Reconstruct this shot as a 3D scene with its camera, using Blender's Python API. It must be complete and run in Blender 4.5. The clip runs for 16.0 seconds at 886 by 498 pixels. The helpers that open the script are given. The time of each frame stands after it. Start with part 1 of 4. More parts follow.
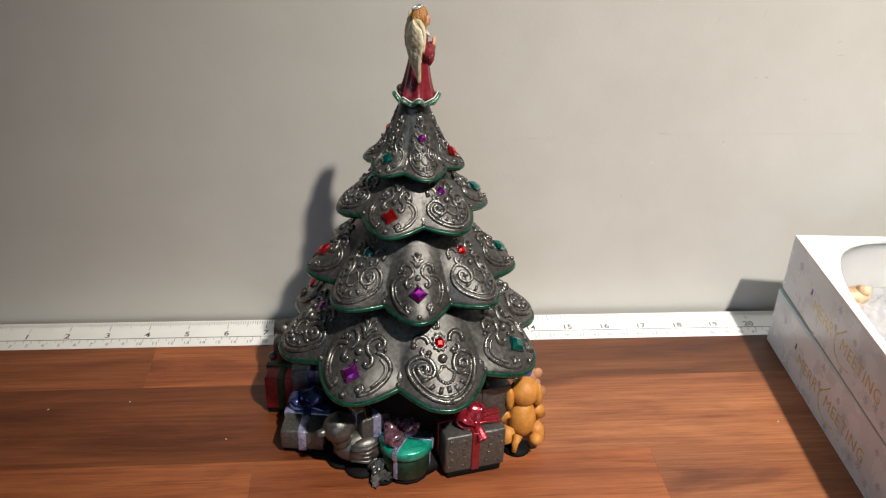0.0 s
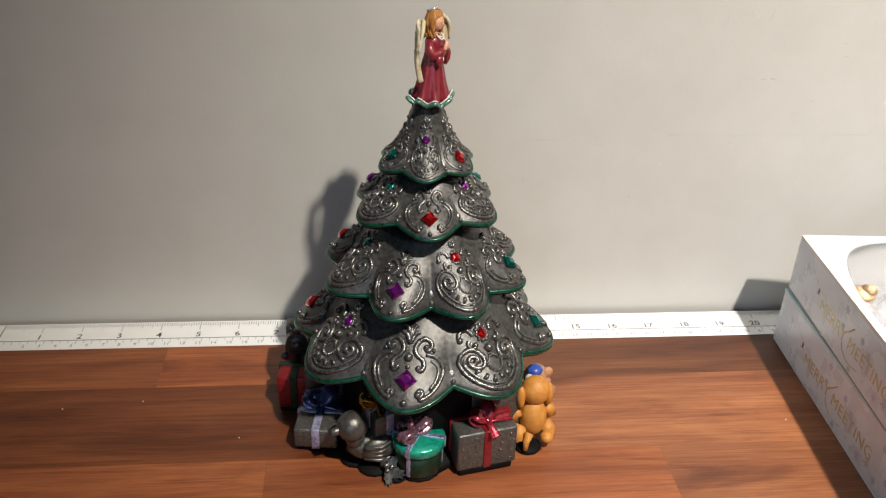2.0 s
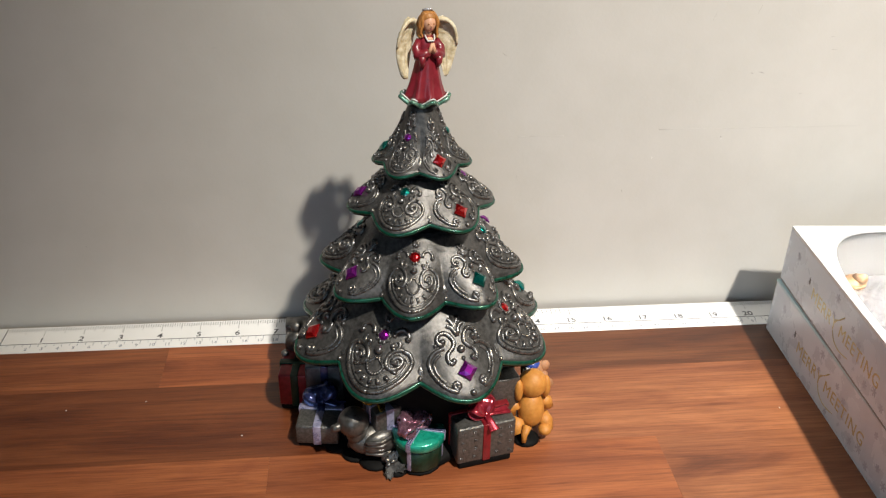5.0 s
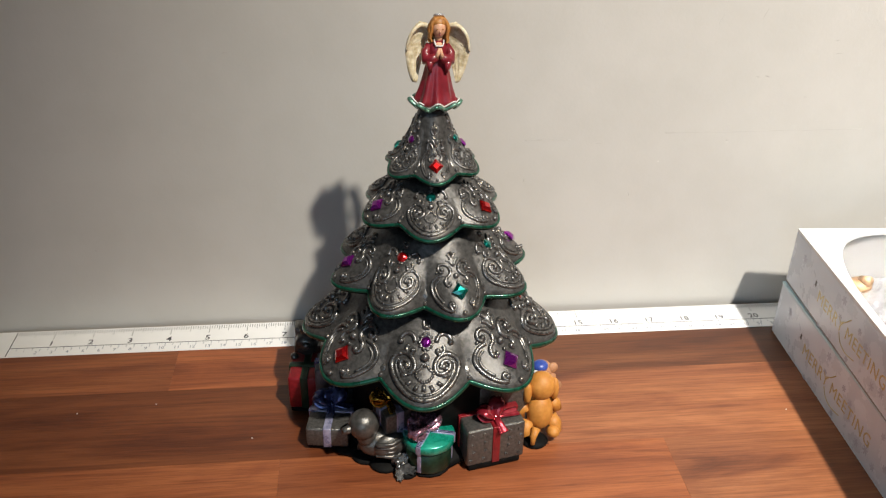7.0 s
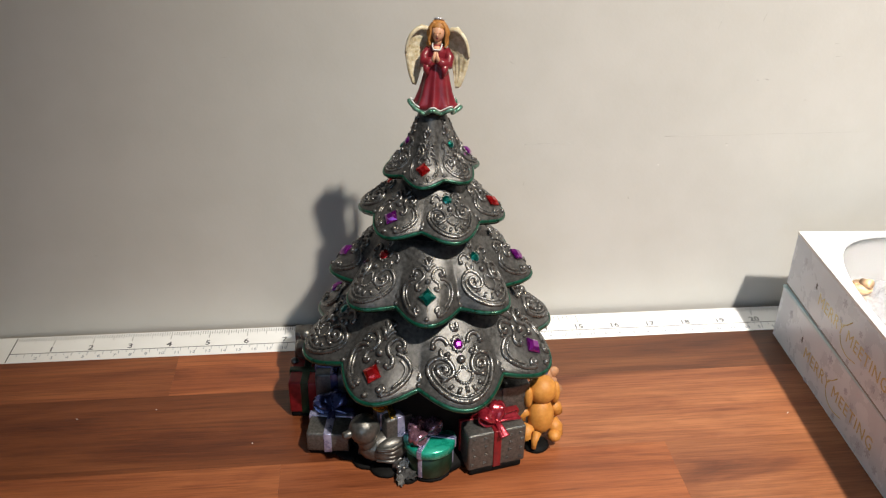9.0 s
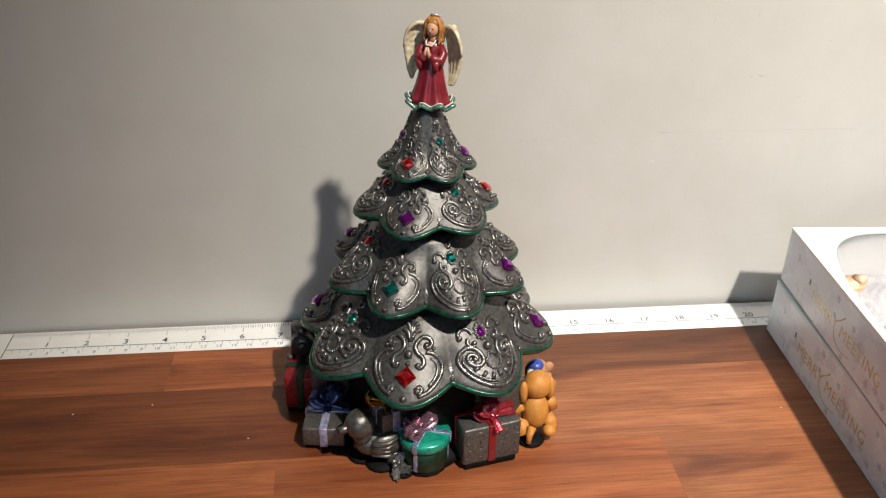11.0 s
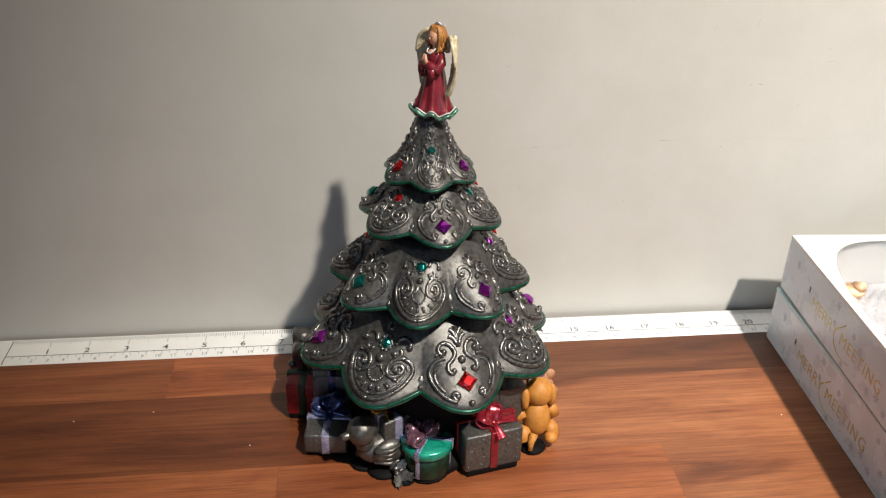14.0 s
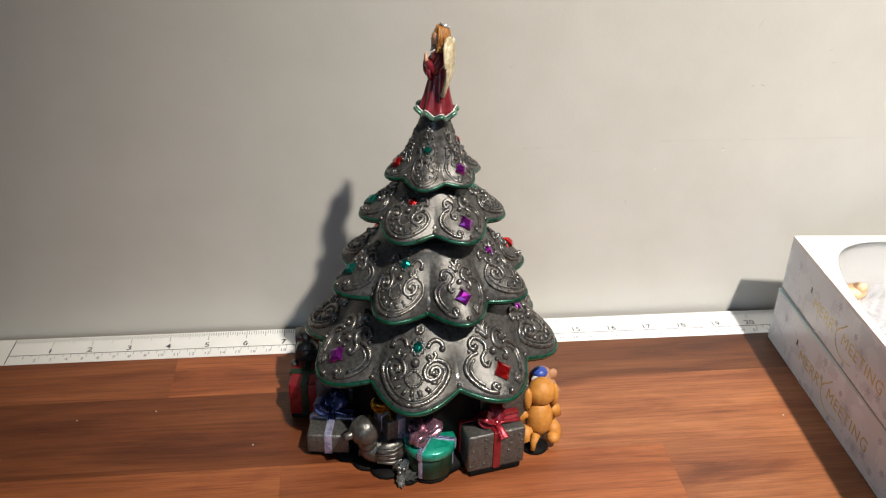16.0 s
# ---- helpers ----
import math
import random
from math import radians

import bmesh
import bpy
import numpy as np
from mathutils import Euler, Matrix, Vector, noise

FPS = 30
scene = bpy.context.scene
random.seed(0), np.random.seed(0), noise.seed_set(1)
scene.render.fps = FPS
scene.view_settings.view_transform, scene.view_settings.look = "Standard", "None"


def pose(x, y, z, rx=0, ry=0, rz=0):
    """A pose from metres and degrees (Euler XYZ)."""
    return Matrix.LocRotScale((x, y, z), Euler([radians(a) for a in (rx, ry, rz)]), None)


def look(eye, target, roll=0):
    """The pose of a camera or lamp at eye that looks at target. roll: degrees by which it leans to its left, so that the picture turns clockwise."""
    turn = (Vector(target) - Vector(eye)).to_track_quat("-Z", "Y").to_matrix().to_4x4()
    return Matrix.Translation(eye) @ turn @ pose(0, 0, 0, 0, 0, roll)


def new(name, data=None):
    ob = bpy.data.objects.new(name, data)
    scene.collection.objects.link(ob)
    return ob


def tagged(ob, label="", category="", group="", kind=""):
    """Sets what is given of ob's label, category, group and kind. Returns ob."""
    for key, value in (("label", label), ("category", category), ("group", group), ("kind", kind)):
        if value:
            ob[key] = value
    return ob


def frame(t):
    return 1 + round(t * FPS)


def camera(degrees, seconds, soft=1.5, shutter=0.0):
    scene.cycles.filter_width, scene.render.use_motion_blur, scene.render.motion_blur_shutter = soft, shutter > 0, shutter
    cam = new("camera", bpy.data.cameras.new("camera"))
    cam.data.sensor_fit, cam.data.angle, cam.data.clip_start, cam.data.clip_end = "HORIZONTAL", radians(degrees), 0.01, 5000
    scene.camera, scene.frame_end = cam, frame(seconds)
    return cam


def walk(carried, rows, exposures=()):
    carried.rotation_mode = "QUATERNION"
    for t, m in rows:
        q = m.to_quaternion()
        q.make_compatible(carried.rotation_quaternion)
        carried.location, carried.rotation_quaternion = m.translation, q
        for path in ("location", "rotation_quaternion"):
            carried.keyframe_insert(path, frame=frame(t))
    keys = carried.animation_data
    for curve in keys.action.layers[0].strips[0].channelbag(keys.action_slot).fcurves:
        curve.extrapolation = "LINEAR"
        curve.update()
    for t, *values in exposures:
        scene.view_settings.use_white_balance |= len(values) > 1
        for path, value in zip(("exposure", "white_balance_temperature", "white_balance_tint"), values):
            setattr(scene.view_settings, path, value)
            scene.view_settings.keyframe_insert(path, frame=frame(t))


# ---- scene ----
cam = camera(53.2, 16.0, soft=1.25)
PATH = [
    (0, (0.245, -0.504, 0.341), (0.417, 1.226, -0.646), 2.0),
    (0.5, (0.243, -0.506, 0.341), (0.414, 1.228, -0.641), 2.0),
    (1, (0.242, -0.507, 0.342), (0.408, 1.226, -0.643), 2.0),
    (1.5, (0.239, -0.506, 0.342), (0.41, 1.226, -0.644), 2.0),
    (2, (0.237, -0.508, 0.342), (0.414, 1.225, -0.641), 2.0),
    (2.5, (0.236, -0.511, 0.345), (0.42, 1.221, -0.639), 1.9),
    (3, (0.234, -0.512, 0.346), (0.42, 1.219, -0.638), 1.8),
    (3.5, (0.235, -0.513, 0.345), (0.422, 1.217, -0.642), 1.7),
    (4, (0.236, -0.513, 0.345), (0.423, 1.215, -0.644), 1.5),
    (6.5, (0.232, -0.516, 0.348), (0.42, 1.211, -0.643), 1.0),
    (7, (0.23, -0.516, 0.348), (0.419, 1.214, -0.638), 1.1),
    (7.5, (0.23, -0.515, 0.346), (0.418, 1.218, -0.634), 1.1),
    (8, (0.23, -0.515, 0.347), (0.416, 1.217, -0.636), 1.0),
    (8.5, (0.23, -0.516, 0.347), (0.419, 1.218, -0.631), 0.9),
    (9, (0.23, -0.516, 0.347), (0.419, 1.22, -0.628), 0.9),
    (11.5, (0.23, -0.518, 0.347), (0.433, 1.213, -0.634), 1.1),
    (12, (0.229, -0.518, 0.347), (0.436, 1.214, -0.632), 1.1),
    (12.5, (0.229, -0.518, 0.347), (0.437, 1.215, -0.63), 1.1),
    (13, (0.226, -0.517, 0.349), (0.44, 1.213, -0.631), 1.2),
    (13.5, (0.225, -0.519, 0.348), (0.441, 1.217, -0.622), 1.3),
    (14, (0.226, -0.518, 0.348), (0.436, 1.219, -0.62), 1.3),
    (14.5, (0.225, -0.519, 0.348), (0.438, 1.219, -0.618), 1.4),
    (15, (0.224, -0.518, 0.348), (0.436, 1.217, -0.624), 1.4),
    (15.5, (0.223, -0.519, 0.349), (0.437, 1.217, -0.62), 1.4),
    (16, (0.224, -0.519, 0.348), (0.435, 1.219, -0.618), 1.4),
]
walk(cam, [(t, look(eye, target, roll)) for t, eye, target, roll in PATH], exposures=[(0, -0.14), (2.5, -0.08), (3.5, 0.0), (16, 0.0)])

# ---- light ----
world = bpy.data.worlds.new("room_air")
scene.world = world
world.use_nodes = True
world.node_tree.nodes["Background"].inputs[0].default_value = (0.55, 0.68, 1.0, 1)
world.node_tree.nodes["Background"].inputs[1].default_value = 0.022


def lamp(name, kind, energy, colour, m, **settings):
    data = bpy.data.lights.new(name, kind)
    data.energy, data.color = energy, colour
    for key, value in settings.items():
        setattr(data, key, value)
    ob = new(name, data)
    ob.matrix_world = m
    return ob


# the ceiling spotlight over the worktop, whose beam turns yellow towards its edge
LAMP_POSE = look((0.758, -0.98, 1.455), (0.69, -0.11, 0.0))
lamp("ceiling_spotlight", "SPOT", 166, (0.965, 0.975, 0.975), LAMP_POSE, spot_size=radians(50), spot_blend=1.0, shadow_soft_size=0.028)
# wider warm spot added at the same pose for the beam's yellow edge
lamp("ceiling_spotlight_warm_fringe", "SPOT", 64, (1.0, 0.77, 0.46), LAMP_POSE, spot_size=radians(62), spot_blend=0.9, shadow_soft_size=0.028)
# cool daylight fill added from behind the camera; its window is assumed, unseen
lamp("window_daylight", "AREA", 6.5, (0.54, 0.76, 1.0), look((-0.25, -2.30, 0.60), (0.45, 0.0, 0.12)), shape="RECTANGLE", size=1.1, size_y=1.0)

# ---- materials ----


def shader(name):
    mat = bpy.data.materials.new(name)
    mat.use_nodes = True
    nt = mat.node_tree
    return mat, nt, nt.nodes["Principled BSDF"]


def ramp(nt, fac, stops):
    r = nt.nodes.new("ShaderNodeValToRGB")
    el = r.color_ramp.elements
    while len(el) < len(stops):
        el.new(0.5)
    for e, (p, c) in zip(el, stops):
        e.position, e.color = p, (*c, 1)
    nt.links.new(fac, r.inputs[0])
    return r.outputs[0]


def coords(nt, scale=(1, 1, 1), kind="Object"):
    tc, mp = nt.nodes.new("ShaderNodeTexCoord"), nt.nodes.new("ShaderNodeMapping")
    mp.inputs["Scale"].default_value = scale
    nt.links.new(tc.outputs[kind], mp.inputs[0])
    return mp


def noise_tex(nt, vec, scale, detail=4, rough=0.6, distortion=0.0):
    n = nt.nodes.new("ShaderNodeTexNoise")
    n.inputs["Scale"].default_value, n.inputs["Detail"].default_value = scale, detail
    n.inputs["Roughness"].default_value, n.inputs["Distortion"].default_value = rough, distortion
    nt.links.new(vec, n.inputs["Vector"])
    return n


def mixed(nt, a, b, fac, mode="MIX"):
    m = nt.nodes.new("ShaderNodeMix")
    m.data_type, m.blend_type = "RGBA", mode
    for sock, v in ((m.inputs[0], fac), (m.inputs[6], a), (m.inputs[7], b)):
        if isinstance(v, bpy.types.NodeSocket):
            nt.links.new(v, sock)
        else:
            sock.default_value = v if isinstance(v, (int, float)) else (*v, 1)
    return m.outputs[2]


def bump(nt, bsdf, height, strength, distance):
    b = nt.nodes.new("ShaderNodeBump")
    b.inputs["Strength"].default_value, b.inputs["Distance"].default_value = strength, distance
    nt.links.new(height, b.inputs["Height"])
    nt.links.new(b.outputs[0], bsdf.inputs["Normal"])


def surface(name, dark, light, rough=0.5, metal=0.0, scale=300.0, fine=1500.0, relief=0.0002, coat=0.0, rough_span=0.15, strength=0.5):
    """A painted or cast surface: blotches between two colours, fine grain and relief."""
    mat, nt, b = shader(name)
    mp = coords(nt)
    n1, n2 = noise_tex(nt, mp.outputs[0], scale, 5), noise_tex(nt, mp.outputs[0], fine, 3)
    col = ramp(nt, n1.outputs["Fac"], [(0.32, dark), (0.68, light)])
    col = mixed(nt, col, n2.outputs["Color"], 0.07, "OVERLAY")
    nt.links.new(col, b.inputs["Base Color"])
    rr = nt.nodes.new("ShaderNodeMapRange")
    rr.inputs["To Min"].default_value, rr.inputs["To Max"].default_value = max(0.02, rough - rough_span), min(1, rough + rough_span)
    nt.links.new(n1.outputs["Fac"], rr.inputs["Value"])
    nt.links.new(rr.outputs[0], b.inputs["Roughness"])
    b.inputs["Metallic"].default_value, b.inputs["Coat Weight"].default_value = metal, coat
    b.inputs["Coat Roughness"].default_value = 0.15
    if relief:
        bump(nt, b, n2.outputs["Fac"], strength, relief)
    return mat


def wood_material():
    mat, nt, b = shader("oiled_walnut_staves")
    info = nt.nodes.new("ShaderNodeObjectInfo")
    tc, mp = nt.nodes.new("ShaderNodeTexCoord"), nt.nodes.new("ShaderNodeMapping")
    mp.inputs["Scale"].default_value = (0.8, 5.6, 5.6)
    shift = nt.nodes.new("ShaderNodeVectorMath")
    shift.operation = "MULTIPLY_ADD"
    comb = nt.nodes.new("ShaderNodeCombineXYZ")
    for k in range(3):
        nt.links.new(info.outputs["Random"], comb.inputs[k])
    nt.links.new(comb.outputs[0], shift.inputs[0])
    shift.inputs[1].default_value = (13.0, 29.0, 7.0)
    nt.links.new(tc.outputs["Object"], mp.inputs[0])
    nt.links.new(mp.outputs[0], shift.inputs[2])
    v = shift.outputs[0]
    stretch = nt.nodes.new("ShaderNodeVectorMath")
    stretch.operation = "MULTIPLY"
    stretch.inputs[1].default_value = (0.9, 6.0, 6.0)
    nt.links.new(v, stretch.inputs[0])
    broad = noise_tex(nt, v, 7.0, 5, 0.58, 0.9)
    grain = noise_tex(nt, stretch.outputs[0], 14.0, 8, 0.7, 0.9)
    mp2 = coords(nt, (20.0, 430.0, 430.0))
    pores = noise_tex(nt, mp2.outputs[0], 2.0, 3, 0.6)
    a = ramp(nt, broad.outputs["Fac"], [(0.30, (0.105, 0.030, 0.013)), (0.44, (0.225, 0.073, 0.029)), (0.56, (0.290, 0.102, 0.040)), (0.72, (0.365, 0.135, 0.054))])
    g = ramp(nt, grain.outputs["Fac"], [(0.38, (0.46, 0.38, 0.33)), (0.50, (0.82, 0.78, 0.74)), (0.60, (1.08, 1.06, 1.04))])
    c = mixed(nt, a, g, 0.55, "MULTIPLY")
    p = ramp(nt, pores.outputs["Fac"], [(0.37, (0.56, 0.52, 0.48)), (0.49, (1, 1, 1))])
    c = mixed(nt, c, p, 0.40, "MULTIPLY")
    c = mixed(nt, c, info.outputs["Color"], 1.0, "MULTIPLY")
    nt.links.new(c, b.inputs["Base Color"])
    rr = nt.nodes.new("ShaderNodeMapRange")
    rr.inputs["To Min"].default_value, rr.inputs["To Max"].default_value = 0.36, 0.54
    nt.links.new(grain.outputs["Fac"], rr.inputs["Value"])
    nt.links.new(rr.outputs[0], b.inputs["Roughness"])
    bump(nt, b, pores.outputs["Fac"], 0.25, 0.0003)
    return mat


def wall_material():
    mat, nt, b = shader("matt_grey_beige_wall_paint")
    mp = coords(nt)
    big, mid, fine = noise_tex(nt, mp.outputs[0], 3.0, 3), noise_tex(nt, mp.outputs[0], 22.0, 4), noise_tex(nt, mp.outputs[0], 420.0, 3)
    c = ramp(nt, big.outputs["Fac"], [(0.3, (0.505, 0.493, 0.462)), (0.7, (0.555, 0.543, 0.512))])
    d = ramp(nt, mid.outputs["Fac"], [(0.30, (0.93, 0.93, 0.92)), (0.6, (1, 1, 1))])
    c = mixed(nt, c, d, 0.8, "MULTIPLY")
    nt.links.new(c, b.inputs["Base Color"])
    b.inputs["Roughness"].default_value = 0.55
    bump(nt, b, fine.outputs["Fac"], 0.12, 0.0006)
    return mat


def glassy(name, colour, rough=0.03, ior=1.6, weight=1.0):
    mat, nt, b = shader(name)
    b.inputs["Base Color"].default_value = (*colour, 1)
    b.inputs["Transmission Weight"].default_value, b.inputs["Roughness"].default_value, b.inputs["IOR"].default_value = weight, rough, ior
    return mat


WOOD, WALL = wood_material(), wall_material()
PEWTER = surface("antiqued_pewter", (0.050, 0.049, 0.047), (0.135, 0.131, 0.126), 0.35, 0.58, 480, 1800, 0.00030)
BRIGHT = surface("rubbed_pewter_relief", (0.085, 0.083, 0.080), (0.235, 0.229, 0.221), 0.29, 0.8, 420, 2200, 0.0002)
# near-black: the base's own colour, and deep shade painted under tiers and on core
SHADE = surface("black_base_and_painted_shade", (0.0025, 0.0025, 0.0025), (0.007, 0.0068, 0.0065), 0.7, 0.0, 260, 1500)
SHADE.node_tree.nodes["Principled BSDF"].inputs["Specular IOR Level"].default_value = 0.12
GREEN = surface("metallic_green_enamel", (0.002, 0.036, 0.021), (0.005, 0.105, 0.063), 0.30, 0.5, 300, 1500, 0.0001, coat=0.4)
TEAL = surface("glossy_green_lid_enamel", (0.003, 0.19, 0.125), (0.010, 0.34, 0.235), 0.28, 0.3, 200, 900, 0.0002, coat=0.5)
DKGREEN = surface("dark_green_enamel", (0.006, 0.018, 0.010), (0.015, 0.042, 0.022), 0.38, 0.4, 240, 900, 0.0002)
REDBOW = surface("metallic_red_enamel", (0.20, 0.008, 0.018), (0.42, 0.03, 0.05), 0.20, 0.55, 300, 1200, 0.0002, coat=0.5)
REDBOX = surface("dark_red_enamel", (0.15, 0.006, 0.010), (0.27, 0.014, 0.020), 0.35, 0.25, 300, 1200, 0.0002)
BLUEBOW = surface("metallic_blue_enamel", (0.02, 0.028, 0.10), (0.07, 0.09, 0.24), 0.20, 0.6, 300, 1200, 0.0002, coat=0.5)
MAUVE = surface("metallic_mauve_enamel", (0.20, 0.085, 0.13), (0.36, 0.20, 0.26), 0.26, 0.7, 300, 1200, 0.0002, coat=0.5)
LILAC = surface("pale_lilac_ribbon_enamel", (0.24, 0.25, 0.42), (0.46, 0.46, 0.62), 0.3, 0.5, 300, 1200)
CAST = surface("cast_grey_toy_metal", (0.075, 0.073, 0.068), (0.17, 0.165, 0.154), 0.33, 0.7, 350, 1500, 0.0003)
GIFT = surface("cast_grey_gift_wrap", (0.075, 0.075, 0.070), (0.17, 0.166, 0.157), 0.34, 0.66, 700, 1600, 0.0006)
GOLD = surface("gold_enamel", (0.40, 0.20, 0.02), (0.75, 0.46, 0.08), 0.25, 0.9, 300, 1200)
AMBER = surface("amber_gilt_resin", (0.40, 0.22, 0.11), (0.58, 0.38, 0.22), 0.4, 0.15, 300, 1200)
DOG = surface("ochre_resin_fur", (0.42, 0.165, 0.026), (0.56, 0.245, 0.048), 0.55, 0.0, 260, 700, 0.0006, strength=0.35)
BEAR = surface("tan_resin_fur", (0.30, 0.13, 0.06), (0.48, 0.25, 0.13), 0.6, 0.0, 160, 800, 0.0005)
NAVY = surface("grey_blue_gift_enamel", (0.055, 0.065, 0.075), (0.13, 0.145, 0.16), 0.38, 0.4, 300, 1200, 0.0003)
WHITE = surface("white_enamel", (0.60, 0.60, 0.58), (0.75, 0.74, 0.72), 0.45)
BLUE = surface("blue_enamel", (0.02, 0.05, 0.28), (0.05, 0.10, 0.42), 0.35)
SILVER = surface("bright_silver_enamel", (0.50, 0.50, 0.52), (0.72, 0.72, 0.74), 0.25, 0.6, 300, 1200)
# pale blotches in the green put the hem's shimmer into the colour
HEM = surface("green_hem_with_painted_shimmer", (0.012, 0.12, 0.075), (0.20, 0.36, 0.28), 0.28, 0.5, 520, 1500, 0.0003, coat=0.5)
DRESS = surface("glossy_crimson_enamel", (0.145, 0.009, 0.016), (0.235, 0.016, 0.028), 0.40, 0.0, 160, 900, 0.0002, coat=0.3, rough_span=0.06)
WING = surface("antiqued_cream_enamel", (0.42, 0.33, 0.17), (0.78, 0.72, 0.55), 0.4, 0.0, 330, 1200, 0.0005)
SKIN = surface("flesh_enamel", (0.58, 0.30, 0.18), (0.72, 0.42, 0.28), 0.45, 0.0, 200, 900)
HAIR = surface("copper_hair_enamel", (0.27, 0.105, 0.022), (0.50, 0.23, 0.062), 0.45, 0.0, 420, 1200, 0.0006)
INK = surface("black_ink", (0.050, 0.053, 0.062), (0.095, 0.10, 0.115), 0.6, relief=0)
GREYINK = surface("grey_blue_ink", (0.22, 0.25, 0.31), (0.32, 0.35, 0.41), 0.6, relief=0)
TAPE = surface("white_tape_vinyl", (0.86, 0.87, 0.87), (0.91, 0.92, 0.92), 0.38, 0.0, 60, 900, 0.0001)
# white printed card; the sides' bluish shade is put into this lavender
CARD = surface("printed_card_in_bluish_shade", (0.66, 0.72, 0.81), (0.74, 0.80, 0.88), 0.28, 0.0, 40, 700, 0.0001, coat=0.1)
CARDLID = surface("plain_white_card", (0.76, 0.76, 0.76), (0.82, 0.82, 0.82), 0.45, 0.0, 30, 700, 0.0001)
CYAN = surface("pale_cyan_printed_card", (0.50, 0.70, 0.76), (0.58, 0.78, 0.83), 0.4, 0.0, 40, 700, 0.0001)
FOIL = surface("gold_foil_print", (0.50, 0.42, 0.20), (0.66, 0.57, 0.32), 0.35, 0.5, 400, 1200, relief=0)
PALEPRINT = surface("pale_grey_print", (0.42, 0.46, 0.56), (0.52, 0.55, 0.63), 0.45, relief=0)
WRAP = glassy("clear_bubble_film", (0.30, 0.30, 0.325), 0.16, 1.4, 0.3)
# grey for panels seen through the lid window: the box's inner shade painted in
SHADEDCARD = surface("card_in_inner_shade", (0.25, 0.25, 0.25), (0.32, 0.32, 0.32), 0.7, 0.0, 40, 700)
PANE = glassy("clear_acetate_window", (1, 1, 1), 0.02, 1.2)


def rhinestone(name, colour):
    """Foil-backed coloured glass: a tinted mirror under a clear coat."""
    mat, nt, b = shader(name)
    b.inputs["Base Color"].default_value = (*colour, 1)
    b.inputs["Metallic"].default_value, b.inputs["Roughness"].default_value = 0.85, 0.18
    b.inputs["Coat Weight"].default_value, b.inputs["Coat Roughness"].default_value = 1.0, 0.03
    return mat


GEMS = {"red": rhinestone("red_rhinestone", (0.55, 0.008, 0.010)), "purple": rhinestone("purple_rhinestone", (0.25, 0.012, 0.29)), "green": rhinestone("teal_rhinestone", (0.002, 0.18, 0.15))}
PLASTER = surface("white_ceiling_paint", (0.70, 0.69, 0.67), (0.76, 0.75, 0.73), 0.8, 0.0, 4, 300, 0.0004)
SCUFF = surface("grey_scuff", (0.30, 0.285, 0.265), (0.40, 0.38, 0.355), 0.7, relief=0)
SEAM = surface("faint_plaster_seam", (0.42, 0.405, 0.375), (0.47, 0.455, 0.425), 0.6, relief=0)
CHIP = surface("bare_plaster_chip", (0.72, 0.71, 0.68), (0.80, 0.79, 0.76), 0.8, relief=0)

# ---- mesh tools ----


def mesh_of(name, bm, mats, smooth=True):
    me = bpy.data.meshes.new(name)
    bmesh.ops.recalc_face_normals(bm, faces=bm.faces[:])
    bm.to_mesh(me)
    bm.free()
    for m in mats if isinstance(mats, (list, tuple)) else [mats]:
        me.materials.append(m)
    if smooth:
        me.polygons.foreach_set("use_smooth", [True] * len(me.polygons))
    return me


def part(name, bm, material, parent=None, label="", smooth=True):
    ob = new(name, mesh_of(name, bm, material, smooth))
    ob.parent = parent
    return tagged(ob, label)


def shared(name, me, parent, m=None):
    ob = new(name, me)
    ob.parent = parent
    if m is not None:
        ob.matrix_basis = m
    return ob


def add_box(bm, lo, hi, bevel=0.0, m=None, mat=0, segments=2):
    c = [(a + b) / 2 for a, b in zip(lo, hi)]
    r = bmesh.ops.create_cube(bm, size=1.0, matrix=Matrix.Translation(c) @ Matrix.Diagonal((*[b - a for a, b in zip(lo, hi)], 1)))
    vs = r["verts"]
    if bevel:
        es = list({e for v in vs for e in v.link_edges})
        r = bmesh.ops.bevel(bm, geom=es, offset=bevel, segments=segments, profile=0.5, affect="EDGES")
        vs = list({v for f in r["faces"] for v in f.verts} | {v for v in vs if v.is_valid})
    fs = {f for v in vs for f in v.link_faces}
    for f in fs:
        f.material_index = mat
    if m is not None:
        bmesh.ops.transform(bm, matrix=m, verts=list({v for f in fs for v in f.verts}))
    return fs


def add_ball(bm, at, r, scale=(1, 1, 1), seg=10, mat=0, m=None):
    t = Matrix.Translation(at) @ (m or Matrix()) @ Matrix.Diagonal((*scale, 1))
    vs = bmesh.ops.create_uvsphere(bm, u_segments=seg, v_segments=max(4, seg * 2 // 3), radius=r, matrix=t)["verts"]
    for f in {f for v in vs for f in v.link_faces}:
        f.material_index = mat


